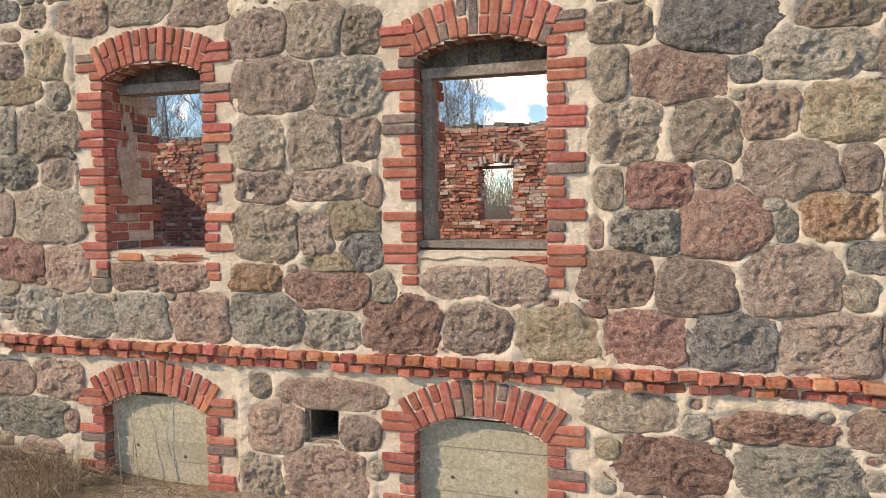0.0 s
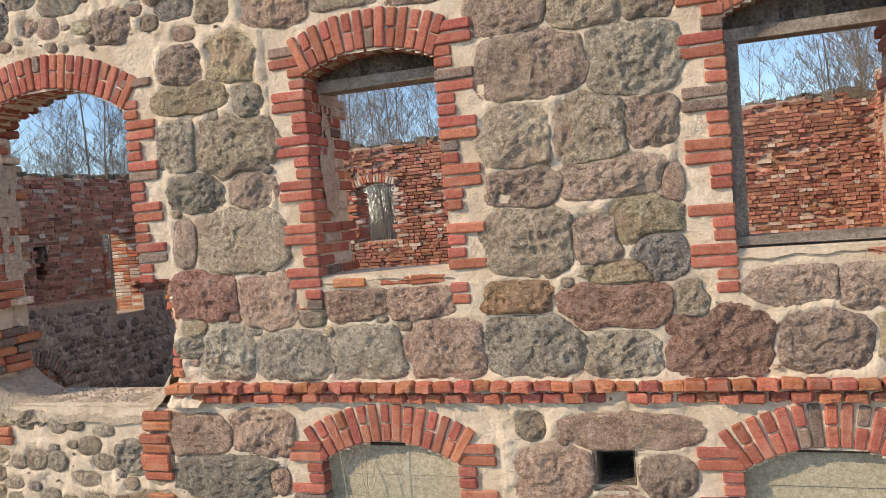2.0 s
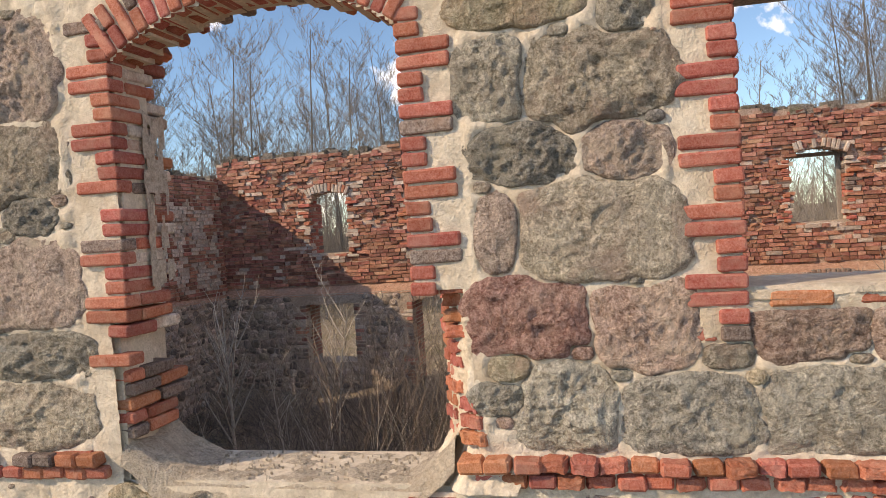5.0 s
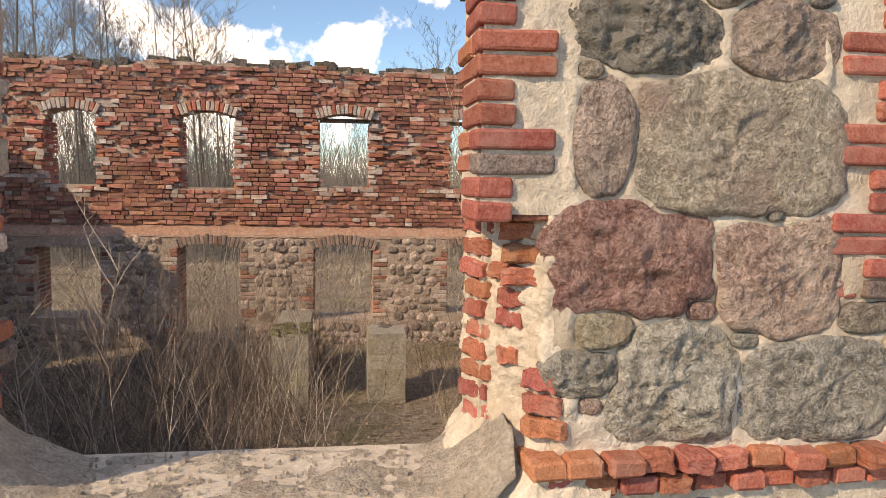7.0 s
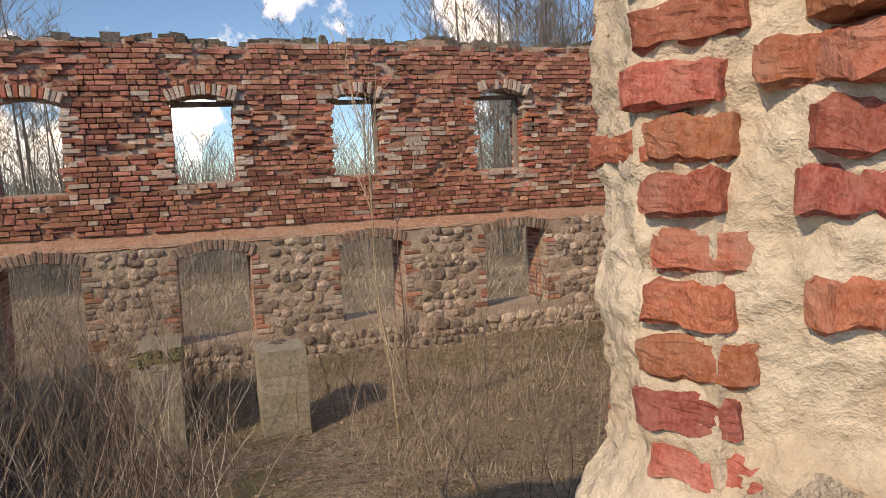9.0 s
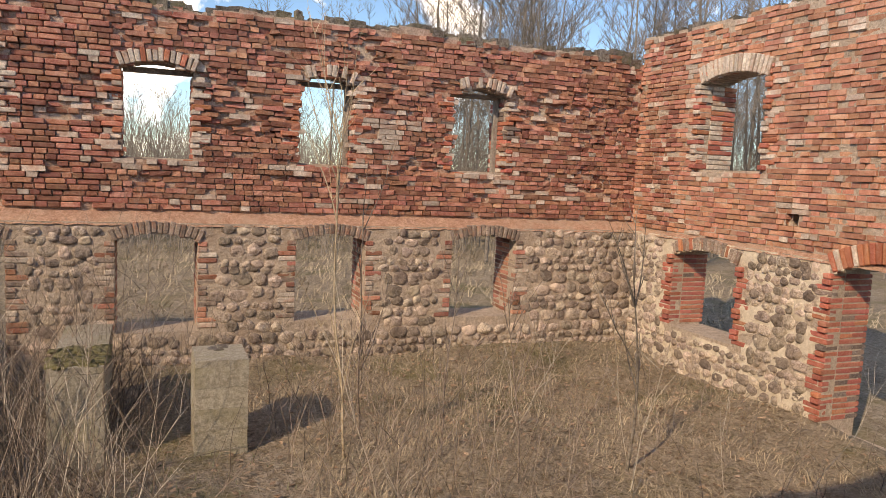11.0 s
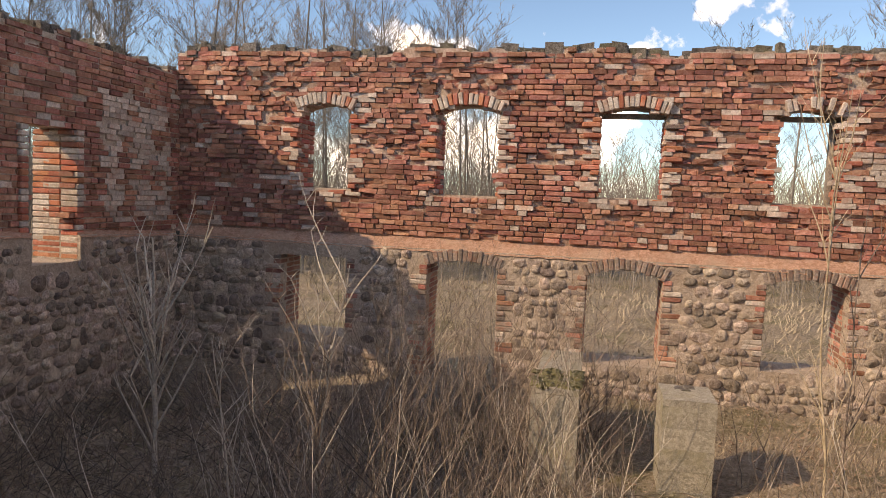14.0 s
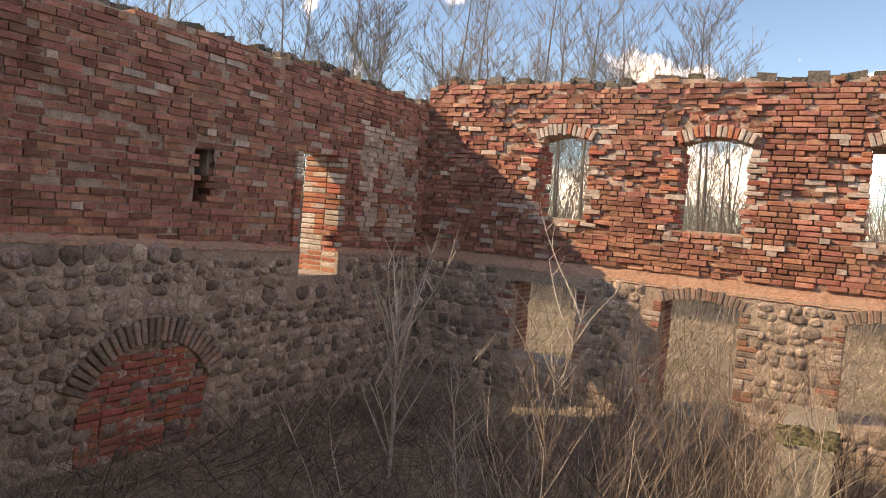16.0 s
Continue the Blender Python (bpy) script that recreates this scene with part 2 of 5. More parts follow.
class Shape:
    """Gathers boxes, tubes and sheets into one mesh."""

    def __init__(self):
        self.v, self.f = [], []

    def box(self, x0, x1, y0, y1, z0, z1, jit=0.0, rng=random):
        k = len(self.v)
        for x in (x0, x1):
            for y in (y0, y1):
                for z in (z0, z1):
                    self.v.append((x + rng.uniform(-jit, jit), y + rng.uniform(-jit, jit), z + rng.uniform(-jit, jit)) if jit else (x, y, z))
        self.f += [(k, k + 1, k + 3, k + 2), (k + 4, k + 6, k + 7, k + 5), (k, k + 4, k + 5, k + 1), (k + 2, k + 3, k + 7, k + 6), (k, k + 2, k + 6, k + 4), (k + 1, k + 5, k + 7, k + 3)]

    def tube(self, pts, r0, r1, sides=3):
        k, n = len(self.v), len(pts)
        for i, p in enumerate(pts):
            d = (pts[min(i + 1, n - 1)] - pts[max(i - 1, 0)]).normalized()
            a = d.orthogonal().normalized()
            b = d.cross(a)
            r = r0 + (r1 - r0) * i / max(1, n - 1)
            for s in range(sides):
                q = p + a * (r * math.cos(6.2832 * s / sides)) + b * (r * math.sin(6.2832 * s / sides))
                self.v.append(q[:])
        for i in range(n - 1):
            for s in range(sides):
                t = (s + 1) % sides
                self.f.append((k + i * sides + s, k + i * sides + t, k + (i + 1) * sides + t, k + (i + 1) * sides + s))

    def made(self, name, material, smooth=False):
        return mesh(name, self.v, self.f, material, smooth)


def lump(w, h, d, seed, power=2.8, seg=30, rings=9, rough=0.02, flat=5.0):
    """A hewn field stone seen in a wall: its face towards -y, its rim on the plane y = 0."""
    rng = random.Random(seed)
    off = Vector((rng.uniform(0, 90), rng.uniform(0, 90), rng.uniform(0, 90)))
    verts, faces = [(0.0, -d, 0.0)], []
    tilt, lean = rng.uniform(-0.35, 0.35), rng.uniform(-0.3, 0.3)
    cuts = [(rng.uniform(0, 6.283), rng.uniform(0.78, 0.98)) for _ in range(rng.randint(5, 8))]
    planes = [(rng.uniform(-0.5, 0.5), rng.uniform(-0.5, 0.5), rng.uniform(0.75, 1.15)) for _ in range(3)]
    for i in range(1, rings + 1):
        r = i / rings
        for s in range(seg):
            a = 2 * math.pi * s / seg
            c, q = math.cos(a), math.sin(a)
            k = (abs(c) ** power + abs(q) ** power) ** (-1 / power)
            for ang, far in cuts:
                if math.cos(a - ang) > 0.15:
                    k = min(k, far / math.cos(a - ang) * 1.04)
            wob = 1 + 0.10 * (noise.noise(off + Vector((c * 1.3, q * 1.3, 0))) + 0.5 * noise.noise(off + Vector((c * 3.5, q * 3.5, 4))))
            x, z = c * k * wob * r * w / 2, q * k * wob * r * h / 2
            dome = (1 - r**flat) ** 0.6 * min(1.0, min(g + e * c * r + i2 * q * r for e, i2, g in planes))
            p = off + Vector((x * 7, 0, z * 7))
            y = -d * dome * (1 + tilt * x / w * 2 + lean * z / h * 2) - (1 - 0.75 * r) * rough * 1.6 * noise.noise(p) - (1 - r**8) * 1.15 * rough * (0.25 - 0.8 * abs(noise.noise(p * 1.7)) + 0.4 * noise.noise(p * 4.1) + 0.3 * noise.noise(p * 9.3))
            verts.append((x, y, z))
    faces += [(0, 1 + s, 1 + (s + 1) % seg) for s in range(seg)]
    for i in range(rings - 1):
        a, b = 1 + i * seg, 1 + (i + 1) * seg
        faces += [(a + s, b + s, b + (s + 1) % seg, a + (s + 1) % seg) for s in range(seg)]
    a = 1 + (rings - 1) * seg
    k = len(verts)
    verts += [(verts[a + s][0] * 0.9, 0.09, verts[a + s][2] * 0.9) for s in range(seg)]
    faces += [(a + s, k + s, k + (s + 1) % seg, a + (s + 1) % seg) for s in range(seg)]
    return verts, faces


def brick_mesh(name, seed, material, wear, cuts=2):
    """One old brick, BL x BW x BH, with rounded, chipped edges."""
    rng = random.Random(seed)
    off = Vector((rng.uniform(0, 90), rng.uniform(0, 90), 0))
    bm = bmesh.new()
    bmesh.ops.create_cube(bm, size=1)
    bmesh.ops.subdivide_edges(bm, edges=bm.edges[:], cuts=cuts, use_grid_fill=True)
    for v in bm.verts:
        if cuts == 2:
            x, y, z = (math.copysign(0.5 if abs(c) > 0.4 else 0.5 - 0.011 / size, c) for c, size in zip(v.co, (BL, BW, BH)))
        else:
            x, y, z = v.co
        e = sum(abs(abs(c) - 0.5) < 1e-4 for c in (x, y, z))
        pull = (0, 0, 0.0035, 0.006)[e] * wear
        p = Vector((x * BL, y * BW, z * BH))
        p -= Vector((math.copysign(pull, x) if abs(x) > 0.4 else 0, math.copysign(pull, y) if abs(y) > 0.4 else 0, math.copysign(pull, z) if abs(z) > 0.4 else 0))
        p += 0.0045 * wear * noise.noise_vector(off + p * 14) + 0.0022 * wear * noise.noise_vector(off + p * 45) + (0.0016 * wear * noise.noise_vector(off + p * 110) if cuts > 2 else Vector())
        v.co = p
    me = bpy.data.meshes.new(name)
    bm.to_mesh(me)
    bm.free()
    me.materials.append(material)
    return me


BRICKS = [brick_mesh("brick", i, BRICK, 1.0) for i in range(11)] + [brick_mesh("brick", 20, DARK_BRICK, 1.0)]
SOFT_BRICKS = [brick_mesh("brick", 30 + i, SOFT_BRICK, 1.6) for i in range(5)] + [brick_mesh("brick", 40, BRICK, 1.5), brick_mesh("brick", 41, DARK_BRICK, 1.5)]
PALE_BRICKS = [brick_mesh("brick", 50 + i, PALE_BRICK, 1.3) for i in range(4)]
WALL_BRICKS = [brick_mesh("brick", 60 + i, WALL_BRICK, 1.1) for i in range(6)]
BROKEN_BRICKS = [brick_mesh("brick", 80 + i, SOFT_BRICK if i % 2 else BRICK, 2.3, 8) for i in range(8)]
GREY_BRICKS = [brick_mesh("brick", 70 + i, GREY_BRICK, 1.5) for i in range(4)]
dice = random.Random(5)


def brick(parent, x, y, z, rx=0.0, ry=0.0, rz=0.0, kinds=BRICKS):
    j = dice.uniform
    return part("brick", dice.choice(kinds), parent, pose(x + j(-0.004, 0.004), y + j(-0.008, 0.006), z + j(-0.002, 0.002), rx + j(-1, 1), ry + j(-0.8, 0.8), rz + j(-1.5, 1.5)))


def arc(x0, x1, rise):
    """Half width, radius and depth of centre below the springing of a segmental arch."""
    half = (x1 - x0) / 2
    return half, (half * half + rise * rise) / (2 * rise), (half * half - rise * rise) / (2 * rise)


def under_arch(x, x0, x1, spring, rise):
    half, r, drop = arc(x0, x1, rise)
    return spring + math.sqrt(max(0.0, r * r - (x - (x0 + x1) / 2) ** 2)) - drop


def brick_arch(parent, x0, x1, spring, rise, y, kinds=BRICKS, step=0.079, place=None, gaps=0.0, ring=BL, split=True, tall=1.0):
    """A segmental arch of bricks on edge, every second one made of two halves."""
    half, r, drop = arc(x0, x1, rise)
    a = math.asin(half / r)
    n = max(6, round((r + ring / 2) * 2 * a / step))
    for i in range(n):
        t = -a + 2 * a * (i + 0.5) / n
        if dice.random() < gaps:
            continue
        rows = [(r + 0.066, 90), (r + 0.2, 90)] if split and i % 2 else [(r + BL * tall / 2 + 0.004, 0)]
        for rad, turn in rows:
            x, z = (x0 + x1) / 2 + rad * math.sin(t), spring - drop + rad * math.cos(t)
            m = pose(x, y + (0.07 if turn else 0.0) + dice.uniform(-0.008, 0.006), z, 0, 90 + math.degrees(t), 0) @ pose(0, 0, 0, 0, 0, turn)
            if tall < 1:
                m = m @ pose(dice.uniform(-0.012, 0.012), dice.uniform(-0.012, 0.012), 0, 0, dice.uniform(-3, 3), 0) @ Matrix.Diagonal((tall * dice.uniform(0.85, 1.1), 1, 1, 1))
            part("brick", dice.choice(kinds), parent, place @ m if place else m)


def strips(shape, u0, u1, zb, top, thick, holes, step=0.16, d0=0.0):
    """A wall of upright slices with openings (u0, u1, sill, springing, rise) through it and a broken top."""
    cuts = {u0, u1}
    for h in holes:
        cuts |= {h[0], h[1]} | {h[0] + (h[1] - h[0]) * k / 12 for k in range(1, 12)}
    u = u0
    while u < u1:
        cuts.add(u)
        u += step
    cuts = sorted(c for c in cuts if u0 <= c <= u1)
    for a, b in zip(cuts, cuts[1:]):
        if b - a < 1e-4:
            continue
        m = (a + b) / 2
        gaps = sorted((h[2], under_arch(m, *h[:2], h[3], h[4]) if h[4] else h[3]) for h in holes if h[0] < m < h[1])
        z = zb
        for lo, hi in gaps + [(top(m), None)]:
            if lo > z:
                shape.box(a, b, d0, d0 + thick, z, lo)
            z = hi if hi is not None else z


def inside(u, z, holes, grow=0.0):
    return any(h[0] - grow < u < h[1] + grow and h[2] - grow < z < (under_arch(u, h[0], h[1], h[3], h[4]) if h[4] and h[0] < u < h[1] else h[3] + grow) for h in holes)

# ---- the walls: openings as (from, to, sill, springing, rise) ----
W1 = (-2.46, -1.52, -0.09, 1.30, 0.11)
W2 = (0.25, 1.17, -0.07, 1.29, 0.11)
DOOR = (-5.54, -3.98, -1.0, 1.24, 0.25)
BASE1 = (-2.57, -1.57, -2.9, -1.41, 0.15)
BASE2 = (0.21, 1.17, -2.9, -1.40, 0.15)
FRONT = [W1, W2, DOOR, BASE1, BASE2]
CAVITY = (-0.66, -0.42, -1.52, -1.29, 0.0)
BREACH = (DOOR[0] - 0.10, DOOR[1] + 0.27, -1.0, -0.06, 0.0)
NORTH = [(-9.36, -8.50, -0.16, 1.04, 0.10), (-7.14, -6.20, -0.18, 1.05, 0.11), (-4.72, -3.82, -0.12, 1.07, 0.10), (-2.34, -1.50, -0.10, 1.08, 0.11), (0.10, 1.06, -0.10, 1.12, 0.11)]
NORTH_LOW = [(-9.5, -8.42, -2.45, -1.22, 0.0), (-7.15, -6.08, -3.2, -1.24, 0.10), (-4.80, -3.74, -2.52, -1.25, 0.12), (-2.38, -1.32, -2.42, -1.22, 0.10), (0.10, 1.24, -2.45, -1.20, 0.10)]
WEST = [(7.85, 8.70, -1.25, 0.46, 0.0), (6.08, 6.30, -0.32, 0.28, 0.0)]
WEST_LOW = [(7.85, 8.70, -1.25, 0.5, 0.0)]
EAST = [(-9.60, -8.30, 0.10, 1.42, 0.12), (-7.70, -7.58, -0.72, -0.45, 0.0)]
EAST_LOW = [(-9.85, -8.45, -2.45, -1.28, 0.13), (-6.85, -5.2, -3.3, -1.15, 0.2)]
YN, XW, XE = 11.15, -11.42, 3.65
AT_N = Matrix.Translation((0, YN, 0))
AT_W = Matrix(((0, -1, 0, XW), (1, 0, 0, 0), (0, 0, 1, 0), (0, 0, 0, 1)))
AT_E = Matrix(((0, 1, 0, XE), (-1, 0, 0, 0), (0, 0, 1, 0), (0, 0, 0, 1)))


def ragged(base, amp, seed, freq=0.9):
    return lambda u: base + amp * noise.noise(Vector((u * freq, seed, 0))) + amp * 0.6 * noise.noise(Vector((u * 3.1, seed, 5)))


TOP_S, TOP_N, TOP_W, TOP_E = ragged(2.5, 0.2, 3), ragged(1.98, 0.12, 8), ragged(1.62, 0.10, 14), ragged(2.35, 0.12, 21)

sh = Shape()
GAP = 0.014
strips(sh, -12.2, 4.6, -3.4, TOP_S, 0.27, [(a - GAP, b + GAP, c, d + GAP, e) for a, b, c, d, e in FRONT] + [BREACH, CAVITY], d0=0.03)
SPLAY = 0.17
strips(sh, -12.2, 4.6, -3.4, TOP_S, 0.25, [(a - GAP, b + GAP, c, d + GAP, e) for a, b, c, d, e in (W1, W2)] + [(DOOR[0] - SPLAY - GAP, DOOR[1] + 0.08 + GAP, DOOR[2], DOOR[3] + 0.1, DOOR[4]), CAVITY], d0=0.30, )
wall_south = tagged(new("wall_south", sh.made("wall_south", MORTAR)), "fieldstone wall of big granite boulders in pale lime mortar", "wall", kind="structure")

# the large boulders: x, z, width, height, kind of stone
ABOVE_STRING_1 = [(-3.14, 1.87, 0.27, 0.18, 2), (-2.64, 1.81, 0.49, 0.25, 4), (-2.1, 1.83, 0.6, 0.2, 2), (-1.54, 1.77, 0.51, 0.21, 3), (-1, 1.54, 0.49, 0.31, 3), (-0.54, 1.53, 0.48, 0.39, 2), (-0.18, 1.5, 0.3, 0.34, 2), (-0.86, 1.16, 0.64, 0.4, 3), (-0.29, 1.12, 0.5, 0.42, 7), (-1.01, 0.73, 0.42, 0.38, 2), (-0.56, 0.73, 0.44, 0.42, 2), (-0.2, 0.74, 0.29, 0.29, 3), (-0.98, 0.4, 0.44, 0.24, 3), (-0.44, 0.41, 0.62, 0.23, 3), (-0.09, 0.35, 0.13, 0.24, 4), (-0.97, 0.06, 0.52, 0.39, 2), (-0.56, 0.04, 0.28, 0.3, 3)]
ABOVE_STRING_2 = [(-0.27, 0.16, 0.4, 0.27, 6), (-0.19, -0.07, 0.28, 0.3, 0), (-2.21, -0.29, 0.44, 0.24, 4), (-1.76, -0.3, 0.42, 0.24, 4), (-1.07, -0.3, 0.44, 0.21, 8), (-0.47, -0.37, 0.68, 0.28, 5), (-0.42, -0.17, 0.44, 0.14, 6), (-2.16, -0.63, 0.55, 0.36, 7), (-1.61, -0.61, 0.54, 0.37, 4), (-1, -0.6, 0.61, 0.37, 1), (-0.43, -0.67, 0.44, 0.28, 7), (0.1, -0.62, 0.56, 0.37, 5), (-0.02, -0.35, 0.2, 0.25, 2), (0.56, -0.29, 0.45, 0.2, 3), (0.96, -0.32, 0.37, 0.25, 3), (0.69, -0.62, 0.47, 0.32, 3), (1.23, -0.62, 0.55, 0.33, 6)]
EAST_UPPER = [(1.67, 1.39, 0.37, 0.25, 2), (2.23, 1.36, 0.62, 0.41, 0), (2.92, 1.37, 0.46, 0.2, 2), (2.78, 1.13, 0.6, 0.28, 7), (2.02, 1.06, 0.58, 0.32, 4), (1.59, 1.1, 0.24, 0.38, 2), (2.4, 1.06, 0.19, 0.17, 0), (1.69, 0.71, 0.39, 0.38, 2), (2.18, 0.69, 0.4, 0.37, 2), (2.54, 0.78, 0.33, 0.3, 4), (2.98, 0.77, 0.51, 0.32, 6), (1.89, 0.35, 0.42, 0.28, 9), (1.58, 0.34, 0.2, 0.27, 2), (2.22, 0.42, 0.2, 0.18, 3), (2.66, 0.45, 0.49, 0.33, 3), (3.05, 0.43, 0.21, 0.3, 3)]
EAST_LOWER = [(1.82, 0.06, 0.41, 0.29, 1), (2.28, 0.11, 0.5, 0.41, 5), (2.65, 0.09, 0.13, 0.22, 1), (2.94, 0.16, 0.4, 0.29, 8), (1.5, 0.05, 0.1, 0.21, 4), (3.12, -0.09, 0.27, 0.18, 0), (1.65, -0.25, 0.44, 0.37, 4), (2.11, -0.31, 0.47, 0.35, 3), (2.69, -0.25, 0.54, 0.42, 3), (3.05, -0.31, 0.2, 0.21, 2), (1.81, -0.62, 0.52, 0.33, 9), (2.34, -0.64, 0.52, 0.35, 0), (2.9, -0.63, 0.56, 0.37, 3), (3.32, -0.6, 0.29, 0.4, 4), (3.34, 0.28, 0.33, 0.56, 2), (3.34, 1.07, 0.4, 0.32, 3)]
BELOW_STRING = [(1.74, -1.13, 0.55, 0.23, 2), (2.14, -1.2, 0.2, 0.17, 7), (2.57, -1.18, 0.63, 0.19, 5), (3.16, -1.15, 0.3, 0.22, 4), (1.97, -1.48, 0.65, 0.36, 5), (2.74, -1.44, 0.67, 0.38, 1), (1.58, -1.39, 0.18, 0.14, 6), (-0.94, -1.46, 0.44, 0.38, 4), (-0.47, -1.16, 0.74, 0.2, 4), (-0.23, -1.44, 0.27, 0.25, 3), (-0.52, -1.78, 0.66, 0.38, 4), (-1.06, -1.87, 0.35, 0.38, 2), (-0.09, -1.71, 0.15, 0.15, 2), (-1.06, -1.13, 0.19, 0.18, 2), (-3.66, -1.24, 0.66, 0.29, 4), (-3.05, -1.21, 0.5, 0.31, 4), (-3.4, -1.54, 0.85, 0.32, 1), (-2.93, -1.56, 0.16, 0.2, 4)]
BETWEEN = [(-3.37, 1.26, 0.56, 0.2, 6), (-2.92, 1.19, 0.24, 0.24, 7), (-3.54, 0.92, 0.3, 0.35, 7), (-3.08, 0.88, 0.6, 0.4, 2), (-3.41, 0.57, 0.43, 0.27, 1), (-2.95, 0.55, 0.32, 0.25, 3), (-3.55, 0.21, 0.2, 0.36, 3), (-3.11, 0.19, 0.68, 0.45, 2), (-3.41, -0.19, 0.52, 0.38, 9), (-2.91, -0.25, 0.46, 0.38, 4), (-3.53, -0.42, 0.2, 0.13, 6), (-3.57, -0.57, 0.26, 0.15, 7), (-3.27, -0.6, 0.47, 0.41, 7), (-2.73, -0.64, 0.6, 0.32, 1), (-2.56, -0.38, 0.22, 0.14, 2), (-3.04, 1.5, 0.38, 0.34, 6), (-3.45, 1.5, 0.36, 0.24, 3)]
WEST_END = [(-6.13, 1.26, 0.43, 0.54, 3), (-6.17, 0.74, 0.52, 0.42, 2), (-6.12, 0.47, 0.3, 0.2, 1), (-6.21, 0.08, 0.66, 0.44, 3), (-6.17, -0.31, 0.65, 0.25, 7), (-6.18, -0.63, 0.64, 0.33, 2), (-6.29, -1.43, 0.82, 0.46, 5), (-6.87, 1.35, 0.81, 0.6, 5), (-6.98, 0.69, 0.87, 0.6, 4), (-7.08, 0.03, 0.93, 0.58, 2), (-7.1, -0.59, 0.89, 0.45, 3), (-7.24, -1.5, 0.81, 0.49, 2)]
UNDER_DOOR = [(-5.53, -1.09, 0.35, 0.15, 6), (-5.2, -1.08, 0.31, 0.19, 2), (-4.93, -1.16, 0.18, 0.14, 7), (-4.76, -1.17, 0.17, 0.08, 2), (-4.63, -1.33, 0.22, 0.14, 2), (-4.48, -1.21, 0.2, 0.08, 7), (-5.6, -1.42, 0.28, 0.11, 6), (-5.36, -1.48, 0.16, 0.11, 2), (-5.18, -1.45, 0.21, 0.17, 2), (-4.97, -1.46, 0.2, 0.16, 7), (-5.63, -1.74, 0.17, 0.13, 6), (-5.06, -1.76, 0.19, 0.14, 7), (-4.68, -1.6, 0.25, 0.12, 2), (-4.6, -1.78, 0.24, 0.12, 7), (-4.5, -1.46, 0.2, 0.12, 2), (-3.95, -1.55, 0.18, 0.14, 6)]
laid = [row for rows in (ABOVE_STRING_1, ABOVE_STRING_2, EAST_UPPER, EAST_LOWER, BELOW_STRING, BETWEEN, WEST_END, UNDER_DOOR) for row in rows]
BRICKED = [(h[0] - 0.29, h[1] + 0.29, h[2] - 0.25, h[3] + 0.45, 0) for h in FRONT] + [(-9, 9, -1.0, -0.8, 0), (-0.72, -0.38, -1.58, -1.25, 0)]
rng = random.Random(77)


def crowded(x, z, w, h, stones):
    return any(((x - q[0]) / (q[2] / 2 + w * 0.5)) ** 2 + ((z - q[1]) / (q[3] / 2 + h * 0.5)) ** 2 < 1.05 and abs(x - q[0]) < q[2] / 2 + w * 0.46 and abs(z - q[1]) < q[3] / 2 + h * 0.46 for q in stones)


# smaller stones wedged where there is room
for lo, hi, tries in ((0.3, 0.5, 900), (0.12, 0.22, 1800), (0.07, 0.11, 1500)):
    for _ in range(tries):
        x, z, w = rng.uniform(-7.6, 4.3), rng.uniform(-2.3, 2.3), rng.uniform(lo, hi)
        h = w * rng.uniform(0.5, 0.85)
        if not inside(x, z, BRICKED, w * 0.55) and not crowded(x, z, w, h, laid):
            laid.append((x, z, w, h, rng.choice((2, 2, 3, 3, 4, 5, 6, 7, 7, 1, 0))))
SPOTS = np.array([row[:4] for row in laid])


def blocked(x, z):
    """True where brick dressings and openings leave no room for stone."""
    out = (z > -0.995) & (z < -0.83) & (x > -3.95)
    for h in FRONT:
        side = 0.2
        arch_top = h[3] + h[4] + 0.26
        low = np.where((x > h[0] - 0.02) & (x < h[1] + 0.02), h[2] - 0.10, h[2] - (0.24 if h in (W1, W2) else 0.0))
        out |= (x > h[0] - side) & (x < h[1] + side) & (z > low) & (z < arch_top - 0.9 * np.abs(x - (h[0] + h[1]) / 2) ** 2 * h[4] * 1.6)
    out |= (x > CAVITY[0]) & (x < CAVITY[1]) & (z > CAVITY[2]) & (z < CAVITY[3])
    return out


def outline(n, seg):
    """Reach of a stone in each direction, up to the joint it shares with its neighbours, in units of its half width and height."""
    x, z, w, h = SPOTS[n]
    a = np.arange(seg) * (2 * math.pi / seg)
    r = np.linspace(0.45, 1.42 if w > 0.24 else 1.25, 50)
    px = x + np.cos(a)[:, None] * r[None] * w / 2
    pz = z + np.sin(a)[:, None] * r[None] * h / 2

    def far(q):
        bulge = 1.0 + 0.10 * np.sin(px * 17 + q[0] * 40) * np.sin(pz * 19 + q[1] * 30)
        return bulge * ((np.abs(px - q[0]) / (q[2] / 2)) ** 3.4 + (np.abs(pz - q[1]) / (q[3] / 2)) ** 3.4) ** (1 / 3.4)

    own = far(SPOTS[n])
    stop = blocked(px, pz) | (own > (1.30 if w > 0.24 else 1.15))
    for m in np.nonzero((np.abs(SPOTS[:, 0] - x) < (SPOTS[:, 2] + w) * 0.8) & (np.abs(SPOTS[:, 1] - z) < (SPOTS[:, 3] + h) * 0.8))[0]:
        if m != n:
            stop |= far(SPOTS[m]) < own
    first = np.where(stop.any(axis=1), stop.argmax(axis=1), len(r) - 1)
    return r[first]


